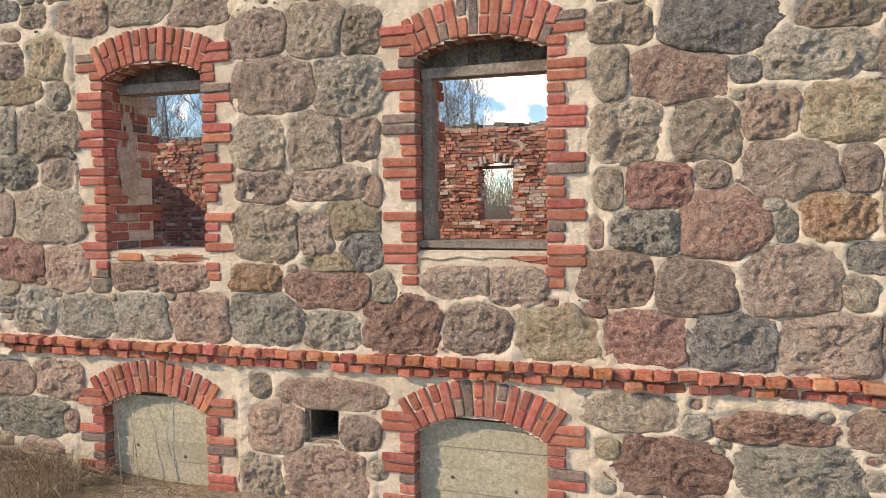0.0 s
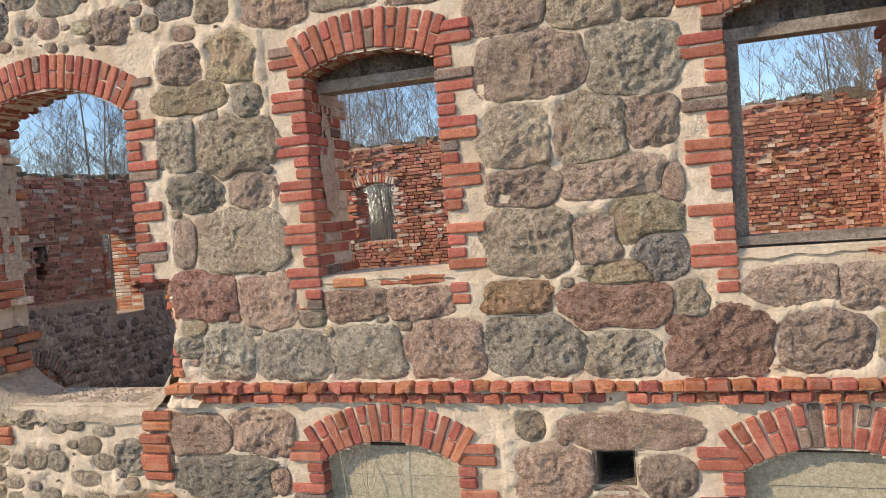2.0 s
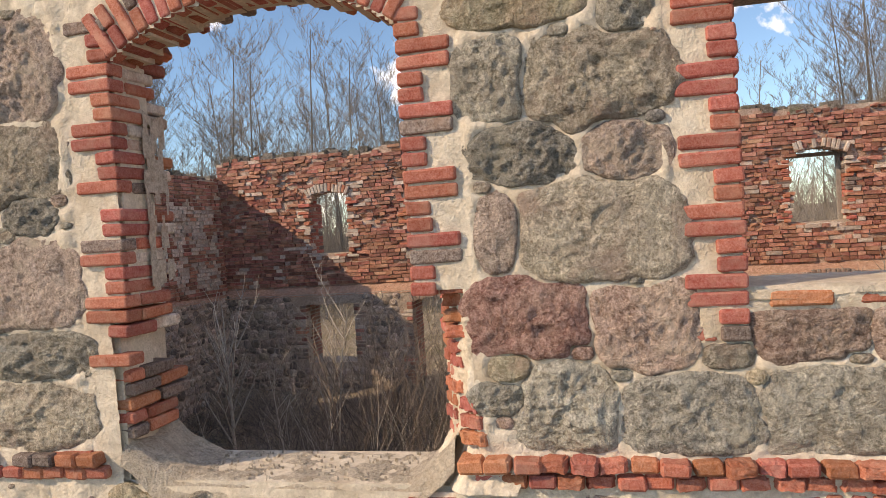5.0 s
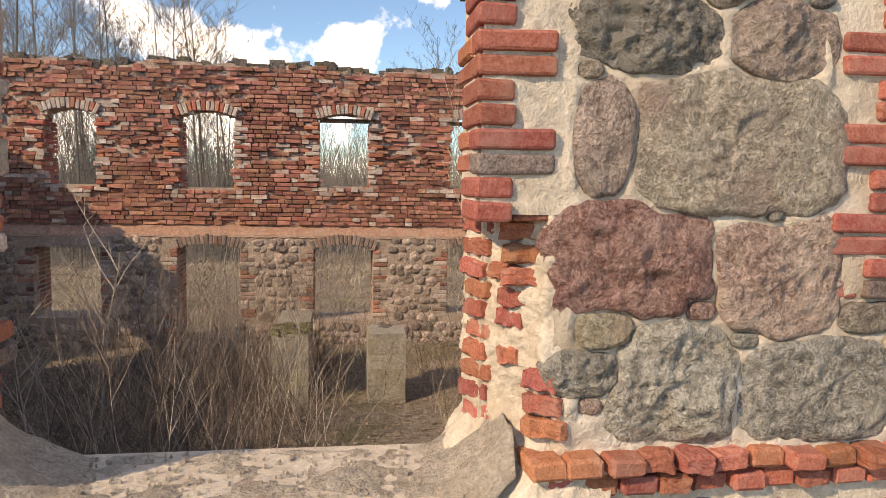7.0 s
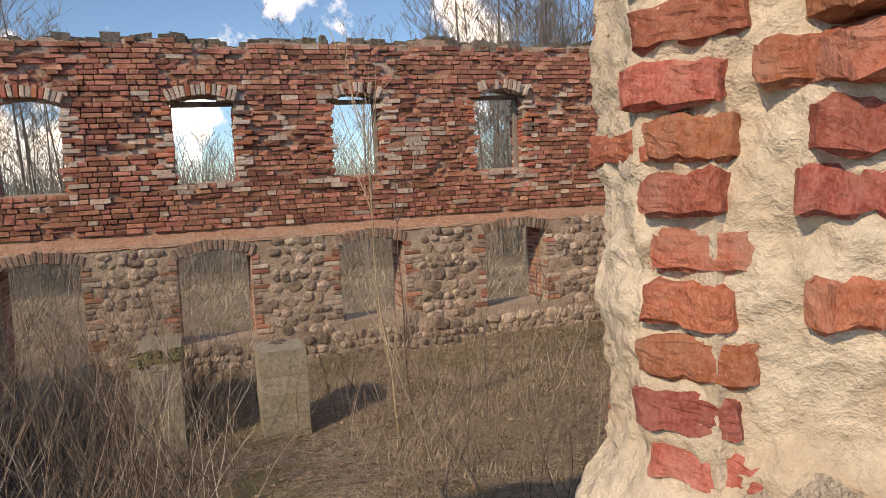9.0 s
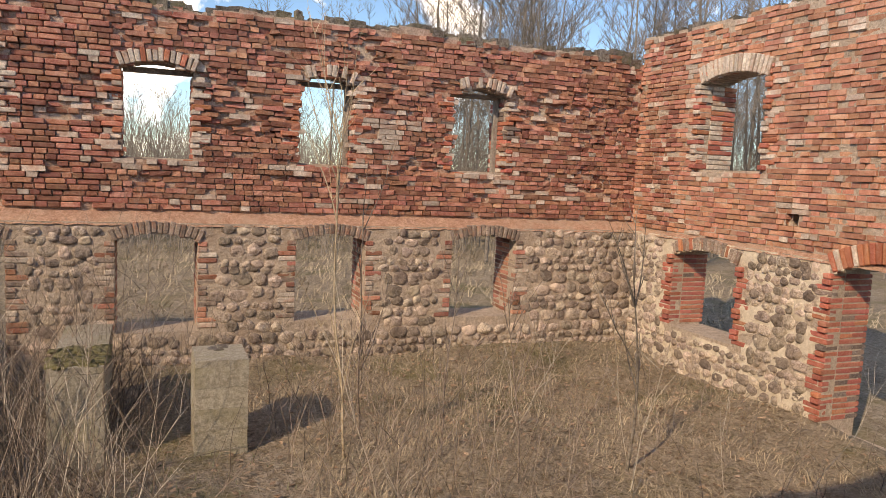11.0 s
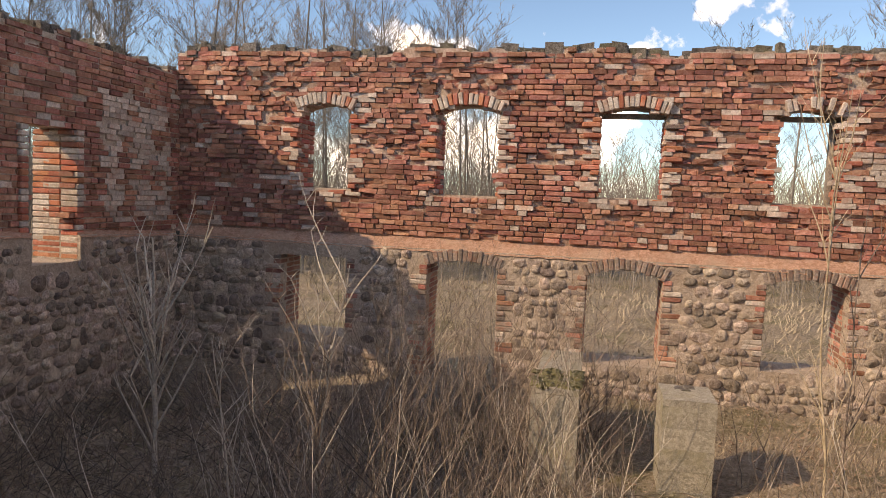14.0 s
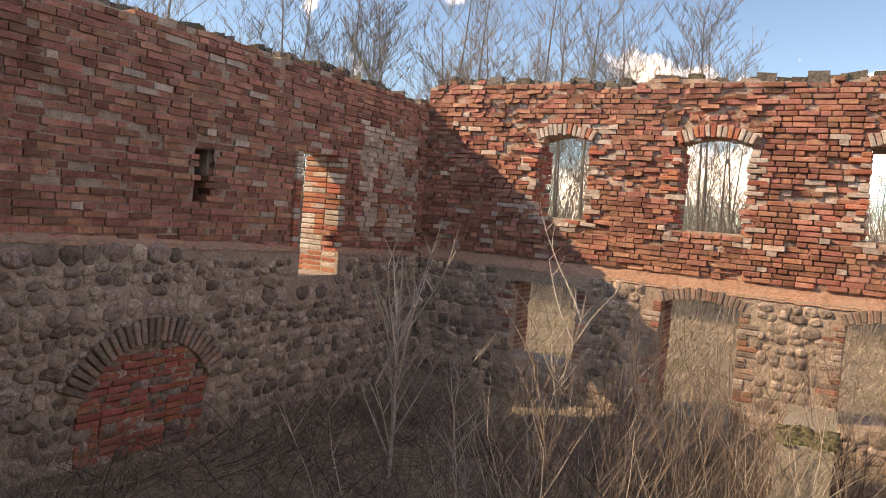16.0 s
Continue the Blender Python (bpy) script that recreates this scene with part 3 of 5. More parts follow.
def hewn(n, seg, rings, rng):
    """A split field stone: a rough, nearly flat face towards -y that drops at its rim into the mortar."""
    x, z, w, h = SPOTS[n]
    reach = outline(n, seg)
    reach = (np.roll(reach, 1) + 2 * reach + np.roll(reach, -1)) / 4
    off = Vector((rng.uniform(0, 90), rng.uniform(0, 90), rng.uniform(0, 90)))
    small = min(w, h)
    d = 0.020 + 0.042 * min(0.45, small)
    joint = rng.uniform(0.0, 0.007)
    planes = [(rng.uniform(-1, 1), rng.uniform(-1, 1), rng.uniform(0.0, 0.35)) for _ in range(4)]
    hard = rng.uniform(0.8, 1.5)
    verts, faces = [], []
    for i in range(rings + 1):
        t = 1 - (1 - i / rings) ** 1.25
        for k in range(seg if i else 1):
            a = 2 * math.pi * k / seg
            c, q = math.cos(a), math.sin(a)
            far = reach[k] - joint / (0.5 * math.hypot(c * w, q * h)) + 0.07 * noise.noise(off + Vector((c * 3, q * 3, 1))) + 0.05 * noise.noise(off + Vector((c * 9, q * 9, 2)))
            u, v = c * far * t * w / 2, q * far * t * h / 2
            p = off + Vector((u, 0, v))
            facet = min(0.0, min(g - 1.5 * (e * u + f * v) / max(w, h) for e, f, g in planes))
            face = 1 + 1.3 * facet
            rough = 0.024 * noise.noise(p * 6) + 0.022 * (0.25 - abs(noise.noise(p * 11))) + 0.013 * noise.noise(p * 30) + 0.010 * (0.25 - abs(noise.noise(p * 62)))
            rim = (1 - t ** 9) ** 0.6 if t < 1 else 0.0
            y = -(d * max(0.35, face) + hard * rough * min(1.0, small / 0.2)) * rim
            verts.append((u, y + (0.03 if t == 1 else 0), v))
    faces += [(0, 1 + (k + 1) % seg, 1 + k) for k in range(seg)]
    for i in range(rings - 1):
        a, b = 1 + i * seg, 1 + (i + 1) * seg
        faces += [(a + k, a + (k + 1) % seg, b + (k + 1) % seg, b + k) for k in range(seg)]
    return verts, [f[::-1] for f in faces]


# lumpy mortar face: proud in the joints, hollow behind the boulders
STEP = 0.02
MX, MZ = -7.6 + STEP * np.arange(596), -2.5 + STEP * np.arange(241)
nearest = np.full((len(MX), len(MZ)), 9.0)
for x, z, w, h in SPOTS:
    i0, i1 = np.searchsorted(MX, (x - w, x + w))
    k0, k1 = np.searchsorted(MZ, (z - h, z + h))
    gx, gz = np.meshgrid(np.abs(MX[i0:i1] - x) / (w / 2), np.abs(MZ[k0:k1] - z) / (h / 2), indexing="ij")
    nearest[i0:i1, k0:k1] = np.minimum(nearest[i0:i1, k0:k1], (gx**3.4 + gz**3.4) ** (1 / 3.4))
proud = np.clip((nearest - 0.88) / 0.30, 0, 1)
dressed = np.zeros(proud.shape, bool)
for h in FRONT:
    gx, gz = np.meshgrid(MX, MZ, indexing="ij")
    dressed |= (gx > h[0] - 0.31) & (gx < h[1] + 0.31) & (gz > h[2] - 0.3) & (gz < h[3] + h[4] + 0.32)
verts, faces, at = [], [], {}


def mortar_node(i, k):
    if (i, k) not in at:
        x, z = MX[i], MZ[k]
        p = Vector((x * 5, 1, z * 5))
        full = -0.020 - 0.022 * noise.noise(p * 0.8) - 0.016 * noise.noise(p * 2.6) - 0.010 * noise.noise(p * 5.5) - 0.008 * noise.noise(p * 12)
        if dressed[i, k]:
            full = max(-0.02, 0.45 * full + 0.002)
        at[(i, k)] = len(verts)
        verts.append((x, full * proud[i, k] + 0.006 * (1 - proud[i, k]), z))
    return at[(i, k)]


for i in range(len(MX) - 1):
    for k in range(len(MZ) - 1):
        if not inside(MX[i] + STEP / 2, MZ[k] + STEP / 2, FRONT + [BREACH, CAVITY], 0.012):
            faces.append((mortar_node(i, k), mortar_node(i + 1, k), mortar_node(i + 1, k + 1), mortar_node(i, k + 1)))
part("mortar_face", mesh("mortar_face", verts, faces, MORTAR, True), wall_south)

for n, row in enumerate(laid):
    rng = random.Random(n + 100)
    fine = row[2] > 0.24
    v, f = hewn(n, 72 if fine else 26, 26 if fine else 9, rng)
    part("stone", mesh("stone", v, f, STONES[row[4]], True), wall_south, pose(row[0], -0.004, row[1]))

# chips pressed into the joints
chips = Shape()
rng = random.Random(78)
for _ in range(1500):
    x, z, w = rng.uniform(-7.6, 4.3), rng.uniform(-2.3, 2.3), rng.uniform(0.02, 0.055)
    if inside(x, z, BRICKED, 0.03) or crowded(x, z, w * 1.5, w * 1.2, [(a, b, c * 1.12, d * 1.12) for a, b, c, d, e in laid if abs(a - x) < 0.7]):
        continue
    v, f = lump(w, w * rng.uniform(0.5, 0.9), 0.022, rng.randrange(9999), 2.4, 9, 3, 0.008)
    k = len(chips.v)
    chips.v += [(p[0] + x, p[1] - 0.012, p[2] + z) for p in v]
    chips.f += [tuple(q + k for q in g) for g in f]
CHIP = surf("chinking_stones", (0.26, 0.20, 0.16), (0.45, 0.38, 0.30), (0.35, 0.14, 0.09), size=5, fine=80, bump=0.8, depth=0.01, vary=0.35, hue=0.02, island=True)
tagged(part("chinking", chips.made("chinking", CHIP, True), wall_south, None, "small stones wedged into the mortar"), kind="stuff")

# ---- brick dressings of the south wall ----


def quoin(parent, edge, side, z1, z0, depth, kinds=BRICKS, start=0, lining=None, gaps=0.03, out=-0.028, splay=0.0):
    """Brick jamb: pairs of courses, long and short by turns. side: -1 when the brick lies on the low-x side of the opening."""
    n = int(round((z1 - z0) / COURSE))
    for i in range(n):
        z = z1 - (i + 0.5) * COURSE
        long = ((i + start) // 2) % 2 == 0
        if dice.random() < gaps:
            continue
        if long:
            brick(parent, edge + side * BL / 2, out + BW / 2, z, kinds=kinds)
            y = out + BW + 0.01
        else:
            brick(parent, edge + side * BW / 2, out + BL / 2, z, rz=90, kinds=kinds)
            if dice.random() < 0.3:
                brick(parent, edge + side * (BW * 1.5 + 0.01), out + 0.03 + BL / 2, z, rz=90, kinds=kinds)
            y = out + BL + 0.01
        while depth and y < depth - 0.08:
            if dice.random() > 0.06:
                brick(parent, edge + side * (BW / 2 - 0.006 + dice.choice((0, 0, 0.012)) + (splay if y > 0.22 else 0)), y + BL / 2, z, rz=90, kinds=lining or kinds)
            y += BL + 0.01


window_1 = empty("window_1", -1.99, 0, -0.09, "roofless window opening framed with red brick quoins and arch", "window", kind="structure")
quoin(window_1, W1[0], -1, 1.52, -0.29, 0.55, start=0, lining=BRICKS + PALE_BRICKS)
quoin(window_1, W1[1], 1, 1.52, -0.30, 0.55, start=0, lining=BRICKS + PALE_BRICKS)
for y in (0.035, 0.25, 0.46):
    brick_arch(window_1, W1[0] + 0.0, W1[1], W1[3] + 0.005, W1[4], y)
window_2 = empty("window_2", 0.71, 0, -0.07, "window opening with weathered timber frame and red brick quoins", "window", kind="structure")
quoin(window_2, W2[0], -1, 1.52, -0.32, 0.55, start=0)
quoin(window_2, W2[1], 1, 1.52, -0.33, 0.55, start=0)
for y in (0.035, 0.25, 0.46):
    brick_arch(window_2, W2[0], W2[1], W2[3] + 0.005, W2[4], y)
door_1 = empty("door_1", -4.76, 0, -0.9, "broken doorway opening with brick arch and crumbling brick jambs", "doorway", kind="structure")
quoin(door_1, DOOR[1], 1, 1.47, -0.06, 0.55, start=0, lining=SOFT_BRICKS, splay=0.08)
# its lower part is broken back at a slant: a coursed core of bricks in bulging mortar
SLANT = Vector((0.447, -0.894, 0))


def slant(run, out=0.0):
    """A point on the broken east jamb: run metres from its inner edge towards the front, out from the face."""
    return Vector((-3.93, 0.42, 0)) + SLANT * run + Vector((-0.894, -0.447, 0)) * out


for k in range(10):
    z = -0.06 - (k + 0.5) * 0.0775
    wide = dice.uniform(0.45, 0.75)
    p = slant(0.075 + dice.uniform(-0.012, 0.012) + (0.02 if k % 2 else 0), -BW / 2 + 0.024 + dice.uniform(-0.016, 0.008))
    part("brick", dice.choice(BROKEN_BRICKS), door_1, pose(p.x, p.y, z, dice.uniform(-2, 2), dice.uniform(-2, 2), -63.4 + dice.uniform(-6, 6)) @ Matrix.Diagonal((wide, 1, 0.98, 1)))
    if k not in (4, 8):
        brick(door_1, -3.83 + dice.uniform(-0.01, 0.015), 0.5, z, rz=80 + dice.uniform(-4, 4), kinds=BROKEN_BRICKS)
for run, z, wide, turn in ((0.24, -0.25, 0.5, -50), (0.27, -0.41, 0.42, -45), (0.34, -0.10, 0.8, -20), (0.36, -0.178, 0.85, -16), (0.35, -0.255, 0.8, -14), (0.31, -0.335, 0.6, -30), (0.43, -0.60, 0.5, -40), (0.44, -0.68, 0.55, -34), (0.45, -0.757, 0.6, -30), (0.27, -0.545, 0.35, -40)):
    p = slant(run, -BW / 2 + 0.03)
    part("brick", dice.choice(BROKEN_BRICKS), door_1, pose(p.x, p.y, z, 0, dice.uniform(-2, 2), turn) @ Matrix.Diagonal((wide, 1, 1, 1)))
quoin(door_1, DOOR[0], -1, 1.47, -0.40, 0.40, start=1, lining=SOFT_BRICKS + PALE_BRICKS, gaps=0.06, splay=0.02)
quoin(door_1, DOOR[0] - 0.05, -1, -0.40, -0.82, 0.40, kinds=SOFT_BRICKS, start=1, gaps=0.25, out=0.03)
for y, up, wide in ((0.035, 0.005, 0.0), (0.2, 0.01, 0.0), (0.33, 0.10, SPLAY), (0.46, 0.11, SPLAY)):
    brick_arch(door_1, DOOR[0] - wide, DOOR[1], DOOR[3] + up, DOOR[4], y, kinds=BRICKS if y < 0.1 else SOFT_BRICKS, gaps=0 if y < 0.1 else 0.12)
for nm, h in (("window_3", BASE1), ("window_4", BASE2)):
    w = empty(nm, (h[0] + h[1]) / 2, 0, -2.2, "basement window walled up with board-marked concrete under a brick arch", "window", kind="structure")
    quoin(w, h[0], -1, h[3] + 0.154, -2.6, 0, start=0)
    quoin(w, h[1], 1, h[3] + 0.154, -2.6, 0, start=0)
    brick_arch(w, h[0], h[1], h[3] + 0.005, h[4], 0.035, kinds=BRICKS + SOFT_BRICKS[:2], gaps=0.02)
    for i in range(8):
        z1 = h[3] + 0.06 - i * 0.165
        cp = Shape()
        cp.box(h[0] - 0.01, h[1] + 0.01, 0.075 + 0.006 * (i % 2) + dice.uniform(0, 0.004), 0.3, z1 - 0.164, z1 + (0.04 if i == 0 else 0))
        part("concrete_board_mark", cp.made("concrete_board_mark", CONCRETE), w)
    # tie holes are closed discs on the concrete, coloured dark for the shade within
    for x, z in ((0.25, -0.33), (0.72, -0.39), (0.28, -0.84), (0.74, -0.87)):
        hole = Shape()
        hole.tube([Vector((h[0] + x, 0.076, h[3] + z)), Vector((h[0] + x, 0.071, h[3] + z))], 0.014, 0.012, 10)
        hole.f.append(tuple(range(10, 20)))
        part("tie_hole", hole.made("tie_hole", RUBBLE_AND_HOLE_SHADE), w)

string_course = empty("string_course", 0, 0, -0.9, "two projecting courses of worn red brick headers", "string course", kind="structure")
for row, (z, out, off) in enumerate(((-0.866, -0.095, 0.0), (-0.944, -0.055, 0.066))):
    x = -3.80 + off
    while x < 4.0:
        w = 0.132
        brick(string_course, x + w / 2, out + BL / 2 + dice.uniform(-0.018, 0.03), z + 0.008 * noise.noise(Vector((x, row, 0))), rx=dice.uniform(-4, 4), rz=90 + dice.uniform(-5, 5), kinds=SOFT_BRICKS[:6] + BROKEN_BRICKS)
        x += w
    for k in range(6):
        if dice.random() < 0.8:
            brick(string_course, -6.5 + k * 0.135 + off * 0.5, out + BL / 2, z, rz=90, kinds=SOFT_BRICKS)

# brick stubs and a moulded block left in the masonry below the doorway
for x, z, n in ((-3.95, -1.08, 2), (-3.97, -1.26, 3), (-3.98, -1.47, 2), (-5.52, -1.22, 2), (-3.96, -1.72, 3)):
    for i in range(n):
        brick(string_course, x + dice.uniform(-0.02, 0.02), BW / 2 - 0.045, z - i * COURSE, kinds=SOFT_BRICKS)
for x, z in ((-5.95, -0.86), (-5.86, -0.94), (-6.02, -0.94), (-6.2, -0.95)):
    brick(string_course, x, 0.02, z, kinds=SOFT_BRICKS)

# timber frames
beam = Shape()
beam.box(W2[0], W2[1], 0.10, 0.24, 1.155, 1.225, 0.006)
part("lintel", beam.made("lintel", WOOD), window_2, None, "grey weathered timber head")
post = Shape()
post.box(W2[0] + 0.002, W2[0] + 0.075, 0.11, 0.23, 0.0, 1.155, 0.006)
part("frame_post", post.made("frame_post", WOOD), window_2)
bar = Shape()
bar.box(W2[0] - 0.01, W2[1] + 0.01, 0.03, 0.24, -0.055, 0.0, 0.006)
part("window_sill", bar.made("window_sill", WOOD), window_2, None, "cracked grey timber sill board")
beam = Shape()
beam.box(W1[0], W1[1], 0.16, 0.34, 1.20, 1.275, 0.008)
part("lintel", beam.made("lintel", WOOD), window_1, None, "sagging grey timber lintel")
for h, z0, y in ((W1, 1.275, 0.22), (W2, 1.225, 0.2)):
    fill = Shape()
    strips(fill, h[0], h[1], z0, lambda u: under_arch(u, h[0], h[1], h[3], h[4]) + 0.01, 0.12, [], 0.08, y)
    part("head_filling", fill.made("head_filling", RUBBLE_AND_HOLE_SHADE), window_1 if h is W1 else window_2, None, "dark rubble under the arch")
for h, parent in ((W1, window_1), (W2, window_2)):
    bed = Shape()
    k = 0
    for i in range(13):
        for j in range(9):
            x, y = h[0] - 0.01 + (h[1] - h[0] + 0.02) * i / 12, -0.02 + 0.68 * j / 8
            bed.v.append((x, y, h[2] - 0.05 + 0.035 * noise.noise(Vector((x * 6, y * 6, 2))) + 0.02 * noise.noise(Vector((x * 15, y * 15, 2)))))
    bed.f += [(i * 9 + j, (i + 1) * 9 + j, (i + 1) * 9 + j + 1, i * 9 + j + 1) for i in range(12) for j in range(8)]
    part("mortar_bed", bed.made("mortar_bed", SILL, True), parent)
for x, w in ((-2.25, 0.3), (-1.9, 0.26), (-1.68, 0.26)):
    brick(window_1, x, 0.05, W1[2] - 0.055, kinds=SOFT_BRICKS)
for x in (0.45, 0.85, 1.05):
    brick(window_2, x, 0.06, W2[2] - 0.06, kinds=SOFT_BRICKS + PALE_BRICKS)

# plaster left on the reveals
for x, y0, y1, z0, z1, parent in ((W1[0] + 0.004, 0.14, 0.36, 0.35, 1.25, window_1), (DOOR[0] + 0.006, 0.2, 0.40, 0.05, 1.0, door_1), (W2[1] - 0.006, 0.25, 0.5, 0.1, 1.0, window_2)):
    pl = Shape()
    for i in range(16):
        for j in range(9):
            z, y = z0 + (z1 - z0) * i / 15, y0 + (y1 - y0) * j / 8
            e = 0.05 * noise.noise(Vector((y * 9, z * 9, x)))
            pl.v.append((x + (0.007 if x < 0 else -0.007) + 0.006 * noise.noise(Vector((y * 20, z * 20, x))), y + e * (j in (0, 8)), z + e * (i in (0, 15))))
    pl.f += [(i * 9 + j, (i + 1) * 9 + j, (i + 1) * 9 + j + 1, i * 9 + j + 1) for i in range(15) for j in range(8) if noise.noise(Vector((j * 0.5, i * 0.4, x * 3))) > -0.22]
    part("plaster", pl.made("plaster", PLASTER, True), parent)

# mortar bulging between the bricks of the broken east jamb, round its corner
smear = Shape()
NU, NZ = 90, 110
for i in range(NU + 1):
    for k in range(NZ + 1):
        run, z = -0.18 + 0.90 * i / NU, -1.0 + 0.97 * k / NZ
        p = Vector((run * 7, z * 8, 3))
        fat = 0.022 * noise.noise(p) + 0.016 * noise.noise(p * 2.3) + 0.010 * noise.noise(p * 5) + 0.006 * noise.noise(p * 11) + 0.003 * noise.noise(p * 24)
        column = max(0.0, 1 - abs(run - 0.07) / 0.13)
        fat += -0.005 * min(1.0, column * 2) + 0.014 * math.exp(-(((run - 0.27) / 0.09) ** 2)) - 0.035 * math.exp(-(((run - 0.30) / 0.09) ** 2 + ((z + 0.70) / 0.10) ** 2))
        fat += 0.55 * max(0.0, -z - 0.80)
        if run < 0.0:
            q = Vector((-3.93 - run * 0.25, 0.42 - run, 0)) + Vector((-1, 0, 0)) * (fat - 0.006)
        elif run < 0.46:
            q = slant(run, fat)
        else:
            q = slant(0.46, fat * 0.5) + Vector((run - 0.46, -fat * 0.6 - 0.004, 0))
        smear.v.append((q.x, q.y, z))
smear.f += [(i * (NZ + 1) + k, (i + 1) * (NZ + 1) + k, (i + 1) * (NZ + 1) + k + 1, i * (NZ + 1) + k + 1) for i in range(NU) for k in range(NZ)]
part("mortar_smear", smear.made("mortar_smear", MORTAR, True), door_1, None, "cream lime mortar bulging over broken bricks")

# broken sill of the doorway: trodden grit, higher towards the jambs
sill = Shape()
NX, NY = 60, 34
for i in range(NX + 1):
    for j in range(NY + 1):
        x, y = -5.66 + 1.84 * i / NX, -0.03 + 0.66 * j / NY
        side = max(0.0, (-5.28 - x) / 0.35) + max(0.0, (x + 4.12) / 0.26)
        z = -1.0 + 0.19 * min(1.2, side) ** 1.5 + 0.035 * noise.noise(Vector((x * 4, y * 4, 7))) + 0.02 * noise.noise(Vector((x * 13, y * 13, 7))) + 0.008 * noise.noise(Vector((x * 30, y * 30, 7)))
        edge = max(0.0, (0.07 - y) / 0.10)
        z -= 0.14 * edge**2 + max(0.0, (y - 0.5) / 0.13) * 0.12
        sill.v.append((x, y, z))
sill.f += [(i * (NY + 1) + j, (i + 1) * (NY + 1) + j, (i + 1) * (NY + 1) + j + 1, i * (NY + 1) + j + 1) for i in range(NX) for j in range(NY)]
part("worn_sill", sill.made("worn_sill", SILL, True), door_1, None, "bare sill of crumbled mortar, grit and dust")
grit = Shape()
rng = random.Random(4)
for _ in range(260):
    x, y, r = rng.uniform(-5.4, -4.1), rng.uniform(0.05, 0.5), rng.uniform(0.002, 0.006)
    grit.box(x - r, x + r, y - r, y + r * 0.7, -1.01, -0.99 + r, r * 0.4, rng)
tagged(part("grit", grit.made("grit", SILL), door_1), kind="stuff")

# ---- the other three walls ----


WEAR = {31: 1.0, 41: 0.28, 51: 0.35}


def eaten(u, z, seed, k=None):
    w = noise.noise(Vector((u * 1.1, z * 1.7, seed))) + 0.6 * noise.noise(Vector((u * 3.3, z * 4.5, seed)))
    return WEAR[seed] * max(0.0, w + (0.35 if z > 0.2 else -0.1))


def limed(u, z, seed, holes):
    """The share of bricks still white with lime, by place on the wall."""
    q = noise.noise(Vector((u * 0.9, z * 1.4, seed + 70)))
    near = inside(u, z, holes, 0.2)
    if seed == 41:
        return 0.03 + (0.93 if u > 9.3 and u < 10.9 and -0.8 < z < 0.95 and noise.noise(Vector((u * 3.0, z * 3.4, 77))) > -0.12 else 0.0) + (0.2 if q > 0.35 else 0)
    if seed == 51:
        return 0.05 + (0.12 if q > 0.2 else 0) + 0.35 * near
    return 0.03 + (0.12 if q > 0.15 and z < 1.3 else 0) + (0.4 if near else 0) + (0.75 if -1.3 < u < -0.75 and 0.1 < z < 0.62 and q > -0.4 else 0)


def course_wall(name, frame_m, u0, u1, z0, top, holes, seed, d0=0.0, part_span=None, parent=None, bite=0.11, kinds=None, pale=0.0):
    """Weathered bricks in courses: some proud, some eaten back, some gone."""
    rng = random.Random(seed)
    s, near, light = Shape(), [], Shape()
    i, z = 0, z0
    while z < 2.7:
        u = u0 + rng.uniform(-0.1, 0.0)
        while u < u1:
            ww = ((BW if rng.random() < (0.45 if seed == 41 else 0.62) else BL) + 0.012) * rng.uniform(0.9, 1.08)
            m = u + ww / 2
            if z + 0.07 < top(m) and not inside(m, z + 0.035, holes, 0.02):
                worn = eaten(m, z, seed)
                e = min(0.11, worn * 0.085) + rng.uniform(-0.02, 0.016) + worn * rng.uniform(-0.07, 0.06)
                if rng.random() < 0.02 + 0.2 * worn:
                    u += ww
                    continue
                a, b = max(u0, u + 0.007), min(u1, u + ww - 0.007)
                if b - a > 0.02:
                    if rng.random() < limed(m, z, seed, holes):
                        light.box(a, b, d0 + e - 0.016, d0 + 0.2, z + 0.005, z + COURSE - 0.005, 0.006, rng)
                    elif part_span and part_span[0] < m < part_span[1] and len(near) < 260:
                        near.append((a, b, e, z))
                    else:
                        s.box(a, b, d0 + e - 0.012, d0 + 0.2, z + (0.0065 if seed == 31 else 0.0085), z + COURSE - (0.0065 if seed == 31 else 0.0085), (0.006 if seed == 31 else 0.003) + 0.018 * min(1, worn), rng)
            u += ww
        z += COURSE
        i += 1
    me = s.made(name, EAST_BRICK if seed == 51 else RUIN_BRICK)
    me.transform(frame_m)
    tagged(part(name, me, parent, None, "courses of weathered red brick, many eaten back"), kind="stuff")
    me = light.made("limed_bricks", RUBBLE_PALE)
    me.transform(frame_m)
    tagged(part("limed_bricks", me, parent, None, "bricks white with old lime"), kind="stuff")
    for a, b, e, z in near:
        m = frame_m @ pose((a + b) / 2, d0 + e - 0.02 + BW / 2, z + COURSE / 2, 0, 0, 0)
        ob = part("brick", rng.choice(WALL_BRICKS), parent, m @ Matrix.Diagonal(((b - a) / BL, 1, 1, 1)))


